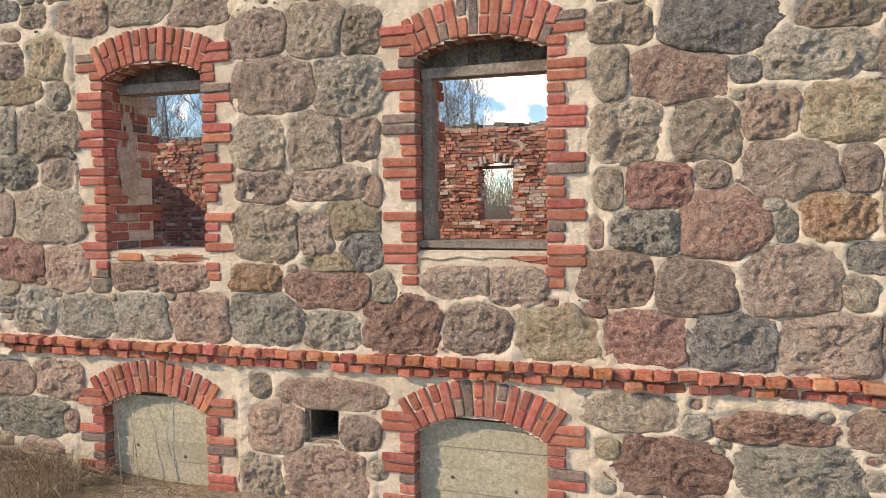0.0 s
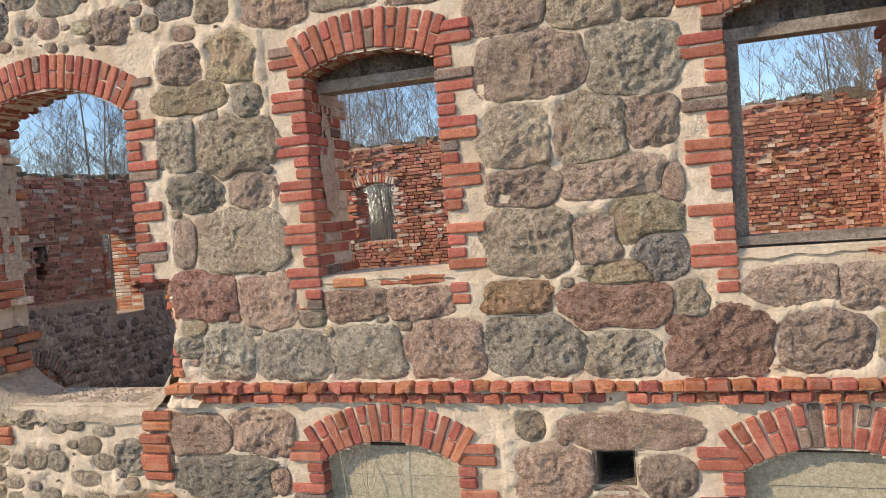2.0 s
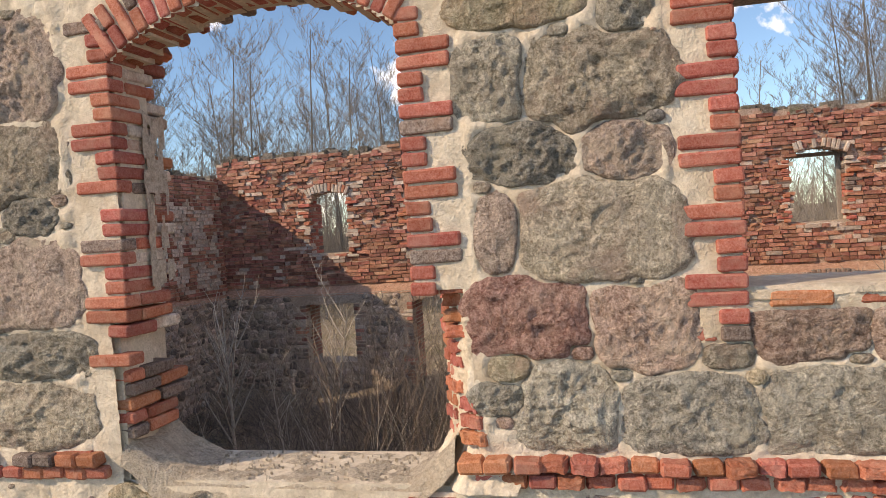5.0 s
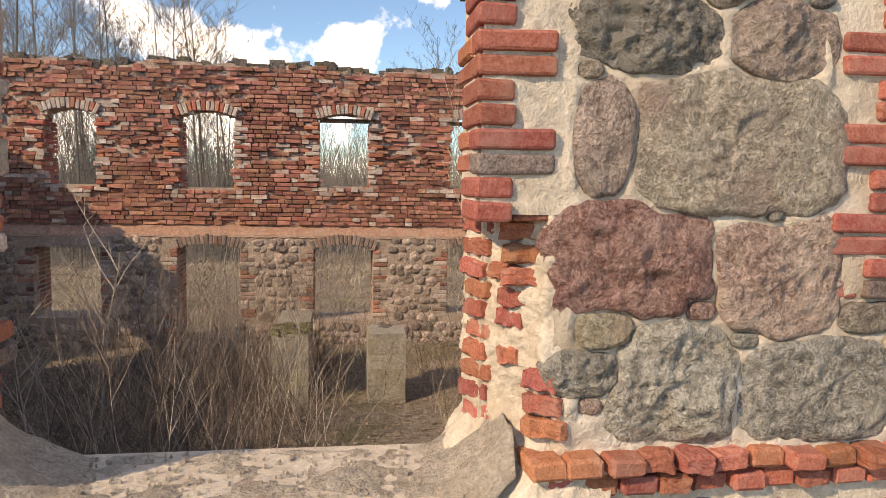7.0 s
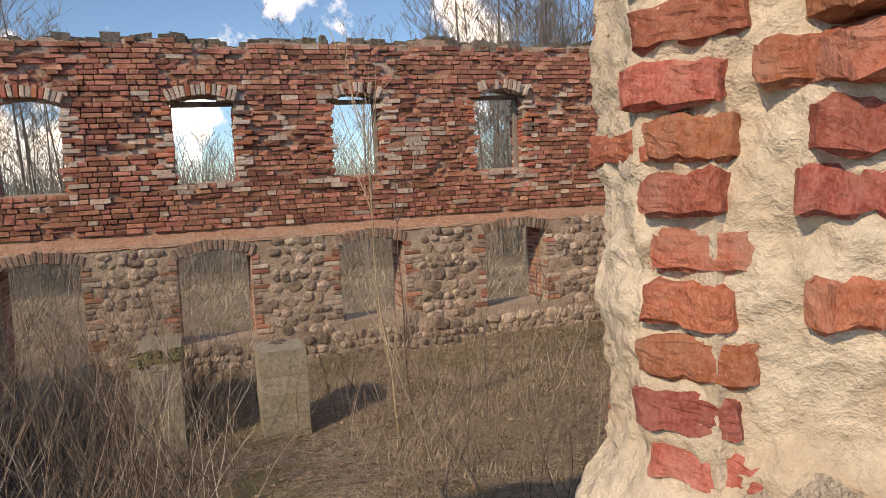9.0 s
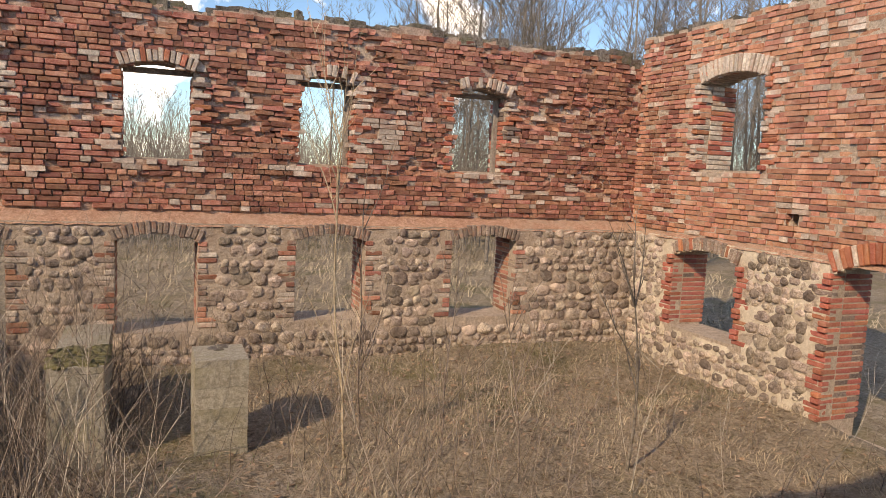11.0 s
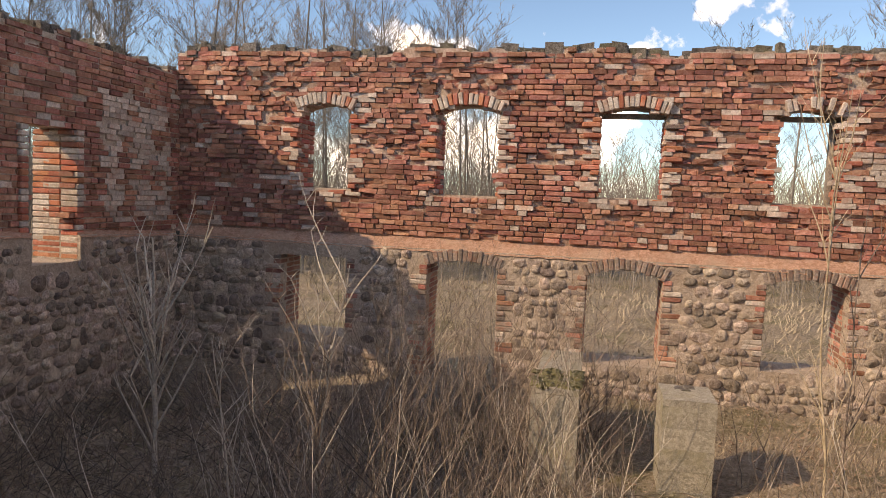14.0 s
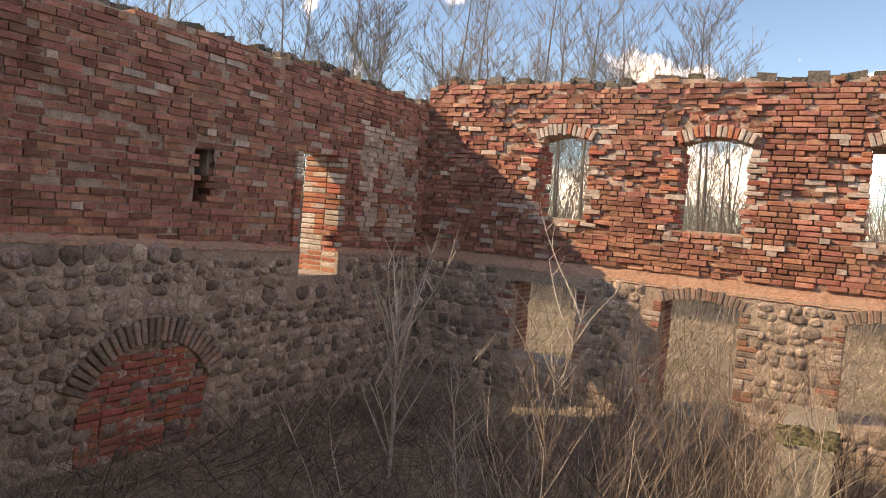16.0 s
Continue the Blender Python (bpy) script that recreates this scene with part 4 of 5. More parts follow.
def rubble_wall(name, frame_m, u0, u1, z0, z1, holes, seed, d0, parent, size=(0.11, 0.30), span=None):
    """Field stones of all sizes laid in rough rows."""
    rng = random.Random(seed)
    s, z, n = Shape(), z0, 0
    while z < max(z1(u0), z1(u1)) - 0.04:
        h = min(rng.uniform(size[0], size[1] * 0.72), max(z1(u0), z1(u1)) - z)
        u = u0 + rng.uniform(-0.1, 0)
        while u < u1:
            w = h * rng.uniform(0.75, 1.7)
            x, zz, hh = u + w / 2, z + h / 2 + rng.uniform(-0.03, 0.03), h * rng.uniform(0.8, 1.12)
            if u0 + w * 0.3 < x < u1 - w * 0.3 and zz + hh * 0.4 < z1(x) + 0.02 and not inside(x, zz, holes, w * 0.42):
                v, f = lump(w * 1.08, hh * 1.1, rng.uniform(0.022, 0.052), rng.randrange(99999), rng.choice((2.6, 3.4, 4.5)), 14, 4, 0.02, 6.0)
                if span and span[0] < x < span[1] and n < 260:
                    me = mesh("stone", v, f, RUBBLE_ONE, True)
                    part("stone", me, parent, frame_m @ pose(x, d0 + 0.003, zz, 0, rng.uniform(-15, 15), 0))
                    n += 1
                else:
                    k, a = len(s.v), rng.uniform(-0.3, 0.3)
                    ca, sa = math.cos(a), math.sin(a)
                    s.v += [(p[0] * ca - p[2] * sa + x, p[1] + d0 + 0.003, p[0] * sa + p[2] * ca + zz) for p in v]
                    s.f += [tuple(q + k for q in g) for g in f]
            u += w
        z += h * 0.97
    me = s.made(name, RUBBLE, True)
    me.transform(frame_m)
    tagged(part(name, me, parent, None, "rounded field stones in old mortar"), kind="stuff")


def ruined_wall(name, frame_m, u0, u1, top, holes, low_holes, ledge, thick, seed, label, span, climb=0.0):
    def up(u):
        return climb * (u1 - u)

    s = Shape()
    strips(s, u0 - 0.05, u1 + 0.05, -0.98, top, thick, [(a - 0.015, b + 0.015, c, d + 0.01, e) for a, b, c, d, e in holes], d0=0.10)
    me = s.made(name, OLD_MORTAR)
    me.transform(frame_m)
    wall = tagged(new(name, me), label, "wall", kind="structure")
    s = Shape()
    strips(s, u0 - 0.05, u1 + 0.05, -3.7, lambda u: -1.0 + up(u) + 0.015 * noise.noise(Vector((u * 3, 0, seed))), thick + ledge + 0.1, low_holes, d0=-ledge)
    me = s.made("lower_wall", OLD_MORTAR)
    me.transform(frame_m)
    part("lower_wall", me, wall)
    led = Shape()
    n = int((u1 - u0) / 0.06)
    for i in range(n + 1):
        u = u0 + (u1 - u0) * i / n
        for j in range(6):
            d = -ledge - 0.02 + (ledge + 0.14) * j / 5
            led.v.append((u, d, up(u) - 0.985 + (0.19 if seed == 31 else 0.10) * (j / 5) ** 1.3 - 0.05 * (j == 0) + 0.02 * noise.noise(Vector((u * 9, d * 20, seed)))))
    led.f += [(i * 6 + j, (i + 1) * 6 + j, (i + 1) * 6 + j + 1, i * 6 + j + 1) for i in range(n) for j in range(5) if not inside(u0 + (u1 - u0) * (i + 0.5) / n, -0.95, holes + low_holes)]
    me = led.made("ledge", DUST, True)
    me.transform(frame_m)
    part("ledge", me, wall, None, "offset ledge strewn with orange brick dust")
    skin, rows = Shape(), int(3.5 / 0.05)
    n = int((u1 - u0) / 0.05)
    for i in range(n + 1):
        u = u0 + (u1 - u0) * i / n
        for k in range(rows):
            z = -0.95 + k * 0.05
            skin.v.append((u, (0.024 if seed == 31 else 0.006) + min(0.10, eaten(u, z, seed) * 0.085) + 0.012 * noise.noise(Vector((u * 9, z * 9, seed))), z))
    skin.f += [(i * rows + k, (i + 1) * rows + k, (i + 1) * rows + k + 1, i * rows + k + 1) for i in range(n) for k in range(rows - 1) if -0.95 + (k + 0.9) * 0.05 < top(u0 + (u1 - u0) * (i + 0.5) / n) and not inside(u0 + (u1 - u0) * (i + 0.5) / n, -0.95 + (k + 0.5) * 0.05, holes, 0.03)]
    me = skin.made("joint_mortar", JOINT if seed == 31 else OLD_MORTAR, True)
    me.transform(frame_m)
    part("joint_mortar", me, wall, None, "pale crumbling joint mortar")
    course_wall("brickwork", frame_m, u0, u1, -0.83 if seed == 31 else -0.93, top, holes, seed, parent=wall, part_span=span)
    rubble_wall("rubble", frame_m, u0, u1, -3.3, lambda u: -1.02 + up(u), [(a - 0.17, b + 0.17, c, d + 0.16, 0) for a, b, c, d, e in low_holes], seed + 1, -ledge, wall, span=span)
    daub = Shape()
    rows = int(2.5 / 0.05) + int(climb * 200)
    for i in range(n + 1):
        u = u0 + (u1 - u0) * i / n
        for k in range(rows):
            z = -3.45 + k * 0.05
            p = Vector((u * 4, z * 4, seed + 3))
            daub.v.append((u, -ledge - 0.002 - 0.026 * noise.noise(p) - 0.018 * noise.noise(p * 2.7), z))
    daub.f += [(i * rows + k, (i + 1) * rows + k, (i + 1) * rows + k + 1, i * rows + k + 1) for i in range(n) for k in range(rows - 1) if -3.45 + (k + 1) * 0.05 < -0.99 + up(u0 + (u1 - u0) * (i + 0.5) / n) and not inside(u0 + (u1 - u0) * (i + 0.5) / n, -3.45 + (k + 0.5) * 0.05, low_holes, 0.03)]
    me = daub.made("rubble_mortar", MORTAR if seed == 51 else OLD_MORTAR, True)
    me.transform(frame_m)
    part("rubble_mortar", me, wall, None, "lumpy old mortar between the field stones")
    cap = Shape()
    rng = random.Random(seed + 2)
    u = u0
    while u < u1:
        w, z = rng.uniform(0.06, 0.26), top(u)
        for _ in range(rng.choice((1, 2, 2, 3))):
            d, q = rng.uniform(0.02, thick), rng.uniform(0.02, 0.10)
            cap.box(u, u + w, d, d + rng.uniform(0.1, 0.3), z - 0.1, z + q, 0.028, rng)
        u += w * 0.8
    me = cap.made("wall_cap", RUBBLE_AND_HOLE_SHADE)
    me.transform(frame_m)
    tagged(part("wall_cap", me, wall, None, "dark crumbling rubble along the broken wall top"), kind="stuff")
    return wall


wall_north = ruined_wall("wall_north", AT_N, XW - 0.05, XE + 0.05, TOP_N, NORTH, NORTH_LOW, 0.20, 0.42, 31, "ruined wall, weathered red brick above a fieldstone storey", (-6.1, -4.85))
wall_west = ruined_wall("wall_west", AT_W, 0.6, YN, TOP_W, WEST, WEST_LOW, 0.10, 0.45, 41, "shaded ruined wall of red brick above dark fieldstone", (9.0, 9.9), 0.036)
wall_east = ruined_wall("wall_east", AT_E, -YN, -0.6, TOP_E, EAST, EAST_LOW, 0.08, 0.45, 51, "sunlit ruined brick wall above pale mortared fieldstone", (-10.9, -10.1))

# windows of the north wall: pale brick arches and toothed jambs
for i, h in enumerate(NORTH):
    w = empty(f"window_{5 + i}", (h[0] + h[1]) / 2, YN, h[2], "empty window with limewashed brick arch and ragged brick jambs", "window", kind="structure")
    lost = (0.05, 0.0, 0.0, 0.45, 0.3)[i]
    brick_arch(w, h[0] - 0.02, h[1] + 0.02, h[3], h[4], 0.02, kinds=PALE_BRICKS + SOFT_BRICKS[:1], place=AT_N, gaps=lost, split=False, tall=0.66)
    for edge, side in ((h[0], -1), (h[1], 1)):
        n = int((h[3] - h[2]) / COURSE)
        for k in range(n):
            z = h[2] + (k + 0.5) * COURSE
            pale = dice.random() < (0.55 if (i, side) in ((1, 1), (2, -1), (2, 1), (3, 1)) else 0.25)
            kinds = PALE_BRICKS if pale else SOFT_BRICKS
            if dice.random() < 0.9:
                brick(w, edge + side * ((BL if k % 2 else BW) / 2 - 0.012 + dice.uniform(-0.012, 0.02)), YN + (BW if k % 2 else BL) / 2 + dice.uniform(-0.03, 0.03), z, rz=0 if k % 2 else 90, kinds=kinds)
            for y in (0.3, 0.55):
                if dice.random() < 0.93:
                    brick(w, edge + side * 0.058, YN + y, z, rz=90, kinds=BRICKS + PALE_BRICKS[:2])
    u = h[0]
    while u < h[1]:
        brick(w, u + 0.13, YN + 0.09 + dice.uniform(-0.04, 0.04), h[2] - 0.035 - 0.06 * dice.random(), ry=dice.uniform(-5, 5), kinds=SOFT_BRICKS + PALE_BRICKS)
        u += BL
    if i in (2, 3, 4):
        s = Shape()
        s.box(h[0], h[1], YN + 0.35, YN + 0.45, h[3] - 0.02, h[3] + 0.05, 0.006)
        part("lintel", s.made("lintel", WOOD), w, None, "thin weathered timber head")
    if i in (3, 4):
        s = Shape()
        s.box(h[1] - 0.075, h[1] - 0.005, YN + 0.36, YN + 0.44, h[2], h[3], 0.006)
        part("frame_post", s.made("frame_post", WOOD), w)
for i, h in enumerate(NORTH_LOW):
    w = empty(f"window_{10 + i}", (h[0] + h[1]) / 2, YN - 0.2, h[2], "lower window with grey-brown brick arch and red brick reveals", "window", kind="structure")
    if h[4]:
        brick_arch(w, h[0] - 0.02, h[1] + 0.02, h[3] - 0.02, h[4], -0.165, kinds=GREY_BRICKS, place=AT_N, split=False, tall=0.66)
    for edge, side in ((h[0], -1), (h[1], 1)):
        for k in range(int((h[3] - max(h[2], -3.0)) / COURSE)):
            z = h[3] - (k + 0.5) * COURSE
            brick(w, edge + side * (BL / 2 if (k // 2) % 2 else BW / 2), YN - 0.2 + (0.05 if (k // 2) % 2 else BL / 2 - 0.02), z, rz=0 if (k // 2) % 2 else 90, kinds=WALL_BRICKS[:3] + GREY_BRICKS[:3] + PALE_BRICKS[:1])
            for y in (0.16, 0.42):
                brick(w, edge + side * 0.058, YN + y, z, rz=90, kinds=WALL_BRICKS)
window_16 = empty("window_16", XE, 8.95, 0.1, "sunlit window with limewashed arch and deep brick reveal", "window", kind="structure")
brick_arch(window_16, EAST[0][0] - 0.02, EAST[0][1] + 0.02, EAST[0][3], EAST[0][4], 0.02, kinds=PALE_BRICKS, place=AT_E, split=False)
window_17 = empty("window_17", XE, 9.15, -2.45, "lower window with orange brick arch in a sunlit fieldstone wall", "window", kind="structure")
brick_arch(window_17, EAST_LOW[0][0], EAST_LOW[0][1], EAST_LOW[0][3], EAST_LOW[0][4], -0.045, kinds=GREY_BRICKS + SOFT_BRICKS[:2], place=AT_E, split=False, tall=0.75)
door_2 = empty("door_2", XE, 6.0, -3.1, "wide arched gateway with pale brick voussoirs", "doorway", kind="structure")
brick_arch(door_2, EAST_LOW[1][0], EAST_LOW[1][1], EAST_LOW[1][3], EAST_LOW[1][4], -0.05, kinds=PALE_BRICKS + SOFT_BRICKS[:3], place=AT_E, split=False)
for h, w, d in ((EAST[0], window_16, 0.0), (EAST_LOW[0], window_17, -0.08), (EAST_LOW[1], door_2, -0.08)):
    for edge, side in ((h[0], -1), (h[1], 1)):
        for k in range(int((h[3] - max(-3.1, h[2])) / COURSE)):
            z = h[3] - (k + 0.5) * COURSE
            for n, y in enumerate((0.07, 0.34, 0.56)):
                m = AT_E @ pose(edge + side * (0.058 if n else 0.06 + 0.07 * ((k // 2) % 2)), d + (y if n or (k // 2) % 2 == 0 else 0.05), z, 0, 0, 90 if n or (k // 2) % 2 == 0 else 0)
                part("brick", dice.choice((BRICKS if d else PALE_BRICKS + BRICKS[:3]) + SOFT_BRICKS[:3]), w, m)
door_3 = empty("door_3", XW, 8.3, -1.25, "tall narrow doorway in a brick wall, plastered reveal", "doorway", kind="structure")
for k in range(int(1.7 / COURSE)):
    for edge, side in ((7.85, -1), (8.70, 1)):
        for y in (0.07, 0.34, 0.5):
            part("brick", dice.choice(SOFT_BRICKS[:5] + PALE_BRICKS), door_3, AT_W @ pose(edge + side * 0.058, y, 0.45 - (k + 0.5) * COURSE, 0, 0, 90))
blind_arch = empty("blind_arch", XW, 5.5, -3.0, "low fieldstone arch walled up with broken red brick", "archway", kind="structure")
half = 0.77
for i in range(26):
    t = math.pi * (0.12 + 0.76 * (i + 0.5) / 26)
    m = AT_W @ pose(5.51 - 0.98 * math.cos(t), -0.11, -2.62 + 0.90 * math.sin(t), 0, 180 + math.degrees(t), 0)
    part("brick", dice.choice(GREY_BRICKS), blind_arch, m)
for k in range(14):
    z = -3.0 + k * COURSE
    reach = math.sqrt(max(0.0, 1 - ((z + 2.62) / 0.80) ** 2)) * 0.86 if z > -2.62 else 0.86
    u = 5.51 - reach
    while u + 0.2 < 5.51 + reach:
        if dice.random() < 0.9:
            part("brick", dice.choice(SOFT_BRICKS[:4] + BRICKS), blind_arch, AT_W @ pose(u + 0.13, -0.075 + dice.uniform(-0.02, 0.02), z, 0, 0, 0))
        u += BL + 0.01

# added dark box outside the west wall: shuts out daylight so the slot looks black
plug = Shape()
plug.box(XW - 0.62, XW - 0.5, 5.8, 6.6, -0.6, 0.6)
part("back_of_slot", plug.made("back_of_slot", RUBBLE_AND_HOLE_SHADE), wall_west, None, "dark plug added behind the slot to keep it black")
# flat strip just proud of the stones; its dark colour stands for the crack's shade
crack = Shape()
for i in range(22):
    z = -0.95 - i * 0.07
    w = 0.035 + 0.03 * noise.noise(Vector((0, 0, i * 0.9)))
    x = XW + 0.13 + 0.05 * noise.noise(Vector((i * 0.35, 2, 0)))
    crack.v += [(x - w, YN - 0.206, z), (x + w, YN - 0.206, z)]
crack.f += [(2 * i, 2 * i + 1, 2 * i + 3, 2 * i + 2) for i in range(21)]
part("settlement_crack", crack.made("settlement_crack", RUBBLE_AND_HOLE_SHADE), wall_north, None, "flat dark strip painted as the shade in the corner crack")

# thin dark liner round the cavity: its colour stands for the shade inside
hollow = Shape()
hollow.box(CAVITY[0], CAVITY[1], 0.5, 0.54, CAVITY[2], CAVITY[3])
for x in (CAVITY[0] + 0.008, CAVITY[1] - 0.008):
    hollow.box(x - 0.004, x + 0.004, 0.035, 0.5, CAVITY[2], CAVITY[3])
for z in (CAVITY[2] + 0.008, CAVITY[3] - 0.008):
    hollow.box(CAVITY[0], CAVITY[1], 0.035, 0.5, z - 0.004, z + 0.004)
part("hollow", hollow.made("hollow", RUBBLE_AND_HOLE_SHADE), wall_south, None, "dark liner painting the shade inside the hollow of a missing boulder")

# ---- ground ----


def height(x, y):
    if y < 0.35:
        z = -2.02 + 0.12 * noise.noise(Vector((x * 0.5, y * 0.5, 1))) + 0.35 * min(1.0, max(0.0, (-0.6 - y) / 2.5)) + 0.30 * math.exp(-((x + 4.8) ** 2 + (y + 0.7) ** 2) / 1.8)
    elif y < 11.4 and -11.5 < x < 3.9:
        z = -3.12 + 0.14 * noise.noise(Vector((x * 0.6, y * 0.6, 3))) + 0.05 * noise.noise(Vector((x * 2.2, y * 2.2, 3))) + 0.35 * max(0.0, 1 - (y - 0.6) / 2.0) + 0.15 * max(0.0, 1 - (11 - y) / 1.2)
    else:
        z = -3.4 + 0.2 * noise.noise(Vector((x * 0.12, y * 0.12, 6))) + 0.06 * noise.noise(Vector((x, y, 6)))
    return z


def spaced(lo, hi, a, b, fine):
    out = [a + fine * i for i in range(int((b - a) / fine) + 1)]
    step, v = fine, out[-1]
    while v < hi:
        step *= 1.3
        v += step
        out.append(v)
    step, v = fine, a
    while v > lo:
        step *= 1.3
        v -= step
        out.insert(0, v)
    return out


gx, gy = spaced(-900, 900, -13, 6, 0.22), spaced(-900, 1200, -6, 16, 0.22)
s = Shape()
s.v = [(x, y, height(x, y)) for x in gx for y in gy]
ny = len(gy)
s.f = [(i * ny + j, (i + 1) * ny + j, (i + 1) * ny + j + 1, i * ny + j + 1) for i in range(len(gx) - 1) for j in range(ny - 1)]
ground = tagged(new("ground", s.made("ground", EARTH, True)), "uneven ground of dry earth, moss and matted dead grass", "ground", kind="structure")


def blade(s, p, length, lean, turn, width):
    d = Vector((math.cos(turn), math.sin(turn), 0))
    side = Vector((-d.y, d.x, 0)) * width
    k = len(s.v)
    for i, t in enumerate((0.0, 0.5, 1.0)):
        q = p + d * (length * lean * t**1.5) + Vector((0, 0, length * t * (1 - lean * 0.75 * t)))
        s.v += [(q - side * (1 - 0.8 * t))[:], (q + side * (1 - 0.8 * t))[:]]
    s.f += [(k, k + 1, k + 3, k + 2), (k + 2, k + 3, k + 5, k + 4)]


def grass(name, label, n, x0, x1, y0, y1, lo, hi, lean, seed, keep=None, width=0.004, material=STRAW):
    rng = random.Random(seed)
    s = Shape()
    while n > 0:
        x, y = rng.uniform(x0, x1), rng.uniform(y0, y1)
        n -= 1
        if keep and not keep(x, y):
            continue
        blade(s, Vector((x, y, height(x, y) - 0.02)), rng.uniform(lo, hi), rng.uniform(*lean), 6.28 * noise.noise(Vector((x * 0.5, y * 0.5, 9))) + rng.uniform(-1.2, 1.2), width * rng.uniform(0.6, 1.4))
    return tagged(new(name, s.made(name, material)), label, "grass", kind="stuff")


grass("dry_grass", "flattened straw-coloured dead grass on the courtyard floor", 46000, -11.1, 3.5, 1.2, 10.9, 0.10, 0.34, (0.85, 1.2), 1, lambda x, y: noise.noise(Vector((x * 0.7, y * 0.7, 12))) > (-0.6 if x > -3 else 0.15))
GREEN = surf("young_grass_and_moss", (0.07, 0.09, 0.02), (0.17, 0.20, 0.05), size=6, fine=50, bump=0.1, vary=0.3, island=True)
grass("moss_and_grass", "short green moss and young grass among the straw", 7000, -11, 3.4, 2, 10.8, 0.04, 0.13, (0.2, 0.8), 2, lambda x, y: noise.noise(Vector((x * 0.6, y * 0.6, 30))) > 0.12, 0.006, GREEN)
grass("reed_field", "flattened pale reeds covering the field beyond the ruin", 26000, -22, 14, 12.2, 42, 0.25, 0.8, (1.0, 1.25), 3, None, 0.012)
grass("grass_tuft", "dry matted grass at the foot of the stone wall", 3200, -4.6, -2.5, -0.9, -0.02, 0.15, 0.5, (0.5, 1.0), 4, None, 0.003)
litter = Shape()
rng = random.Random(8)
for _ in range(9000):
    x, y, r, a = rng.uniform(-11, 3.5), rng.uniform(1.0, 10.9), rng.uniform(0.02, 0.05), rng.uniform(0, 6.28)
    if rng.random() > 0.35 + 0.65 * (y > 7.5 and x > -2.5):
        continue
    z, k = height(x, y) + rng.uniform(0.0, 0.05), len(litter.v)
    for q, w in ((0, 1), (1.57, 0.6), (3.14, 1), (4.71, 0.6)):
        litter.v.append((x + r * w * math.cos(a + q), y + r * w * math.sin(a + q), z + rng.uniform(-0.012, 0.02)))
    litter.f.append((k, k + 1, k + 2, k + 3))
tagged(new("leaf_litter", litter.made("leaf_litter", LEAF)), "brown fallen leaves scattered over the floor", "leaves", kind="stuff")

# ---- brush and saplings in the courtyard ----


def stem(s, rng, p, length, r, lean, fork=1, sides=3, bend=0.25):
    d = Vector((lean * math.cos(a := rng.uniform(0, 6.28)), lean * math.sin(a), 1)).normalized()
    pts, n = [p], 5
    for i in range(n):
        d = (d + Vector((rng.uniform(-bend, bend), rng.uniform(-bend, bend), rng.uniform(-bend * 0.3, bend * 0.5)))).normalized()
        pts.append(pts[-1] + d * (length / n))
    s.tube(pts, r, r * 0.35, sides)
    if fork:
        for _ in range(rng.randint(2, 5)):
            i = rng.randint(1, n)
            stem(s, rng, pts[i], length * rng.uniform(0.2, 0.45), r * 0.5, rng.uniform(0.3, 1.0), fork - 1, 3, bend)


def thicket(name, label, n, x0, x1, y0, y1, lo, hi, seed, material, r=0.006, lean=(0.05, 0.4), keep=None, fork=1, bend=0.25):
    rng = random.Random(seed)
    s = Shape()
    for _ in range(n):
        x, y = rng.uniform(x0, x1), rng.uniform(y0, y1)
        if keep and not keep(x, y):
            continue
        stem(s, rng, Vector((x, y, height(x, y) - 0.05)), rng.uniform(lo, hi), r * rng.uniform(0.6, 1.5), rng.uniform(*lean), fork, 3, bend)
    return tagged(new(name, s.made(name, material)), label, "undergrowth", kind="stuff")


def patchy(cx, cy, rx, ry):
    return lambda x, y: ((x - cx) / rx) ** 2 + ((y - cy) / ry) ** 2 < 1 and noise.noise(Vector((x * 0.9, y * 0.9, 40))) > -0.25


thicket("brushwood", "tangle of bare brown brush between the ruined walls", 400, -7.6, -4.4, 4.6, 10.2, 0.9, 2.2, 11, TWIG, 0.0056, (0.1, 1.0), lambda x, y: not (y < 7.9 and x > -5.2) and noise.noise(Vector((x, y, 8))) > -0.15, 2, 0.2)
thicket("low_brush", "low matted dark brush in the shade of the wall", 2600, -11.1, -4.6, 2.6, 9.8, 0.3, 0.9, 16, TWIG, 0.0065, (0.8, 4.0), None, 1, 0.25)
thicket("grey_shoots", "thin grey leafless shoots standing in the brush", 45, -7.9, -4.4, 4.0, 7.5, 0.9, 1.7, 17, PALE_TWIG, 0.0042, (0.05, 0.7), None, 1, 0.12)
thicket("brushwood", "bare brown brush standing round the concrete foundations", 250, -6.6, -1.2, 4.9, 9.5, 0.7, 1.7, 12, TWIG, 0.005, (0.05, 0.6), lambda x, y: not (-4.2 < x < -3.2 and y < 8.6) and noise.noise(Vector((x, y, 3))) > -0.35)
thicket("brushwood", "sparse bare shoots in the dry grass", 160, -2.5, 3.0, 4.0, 9.5, 0.3, 1.1, 13, TWIG, 0.004, (0.1, 0.6))
thicket("fallen_stems", "pale dead stems lying across each other", 1500, -11.0, -4.2, 2.0, 9.8, 0.4, 1.3, 14, DEAD_STEM, 0.006, (5.0, 14.0), None, 0, 0.1)
thicket("fallen_stems", "dry brown stems strewn over the open floor", 1500, -4.2, 3.2, 1.6, 10.4, 0.2, 0.7, 18, DEAD_STEM, 0.005, (5.0, 14.0), None, 0, 0.12)
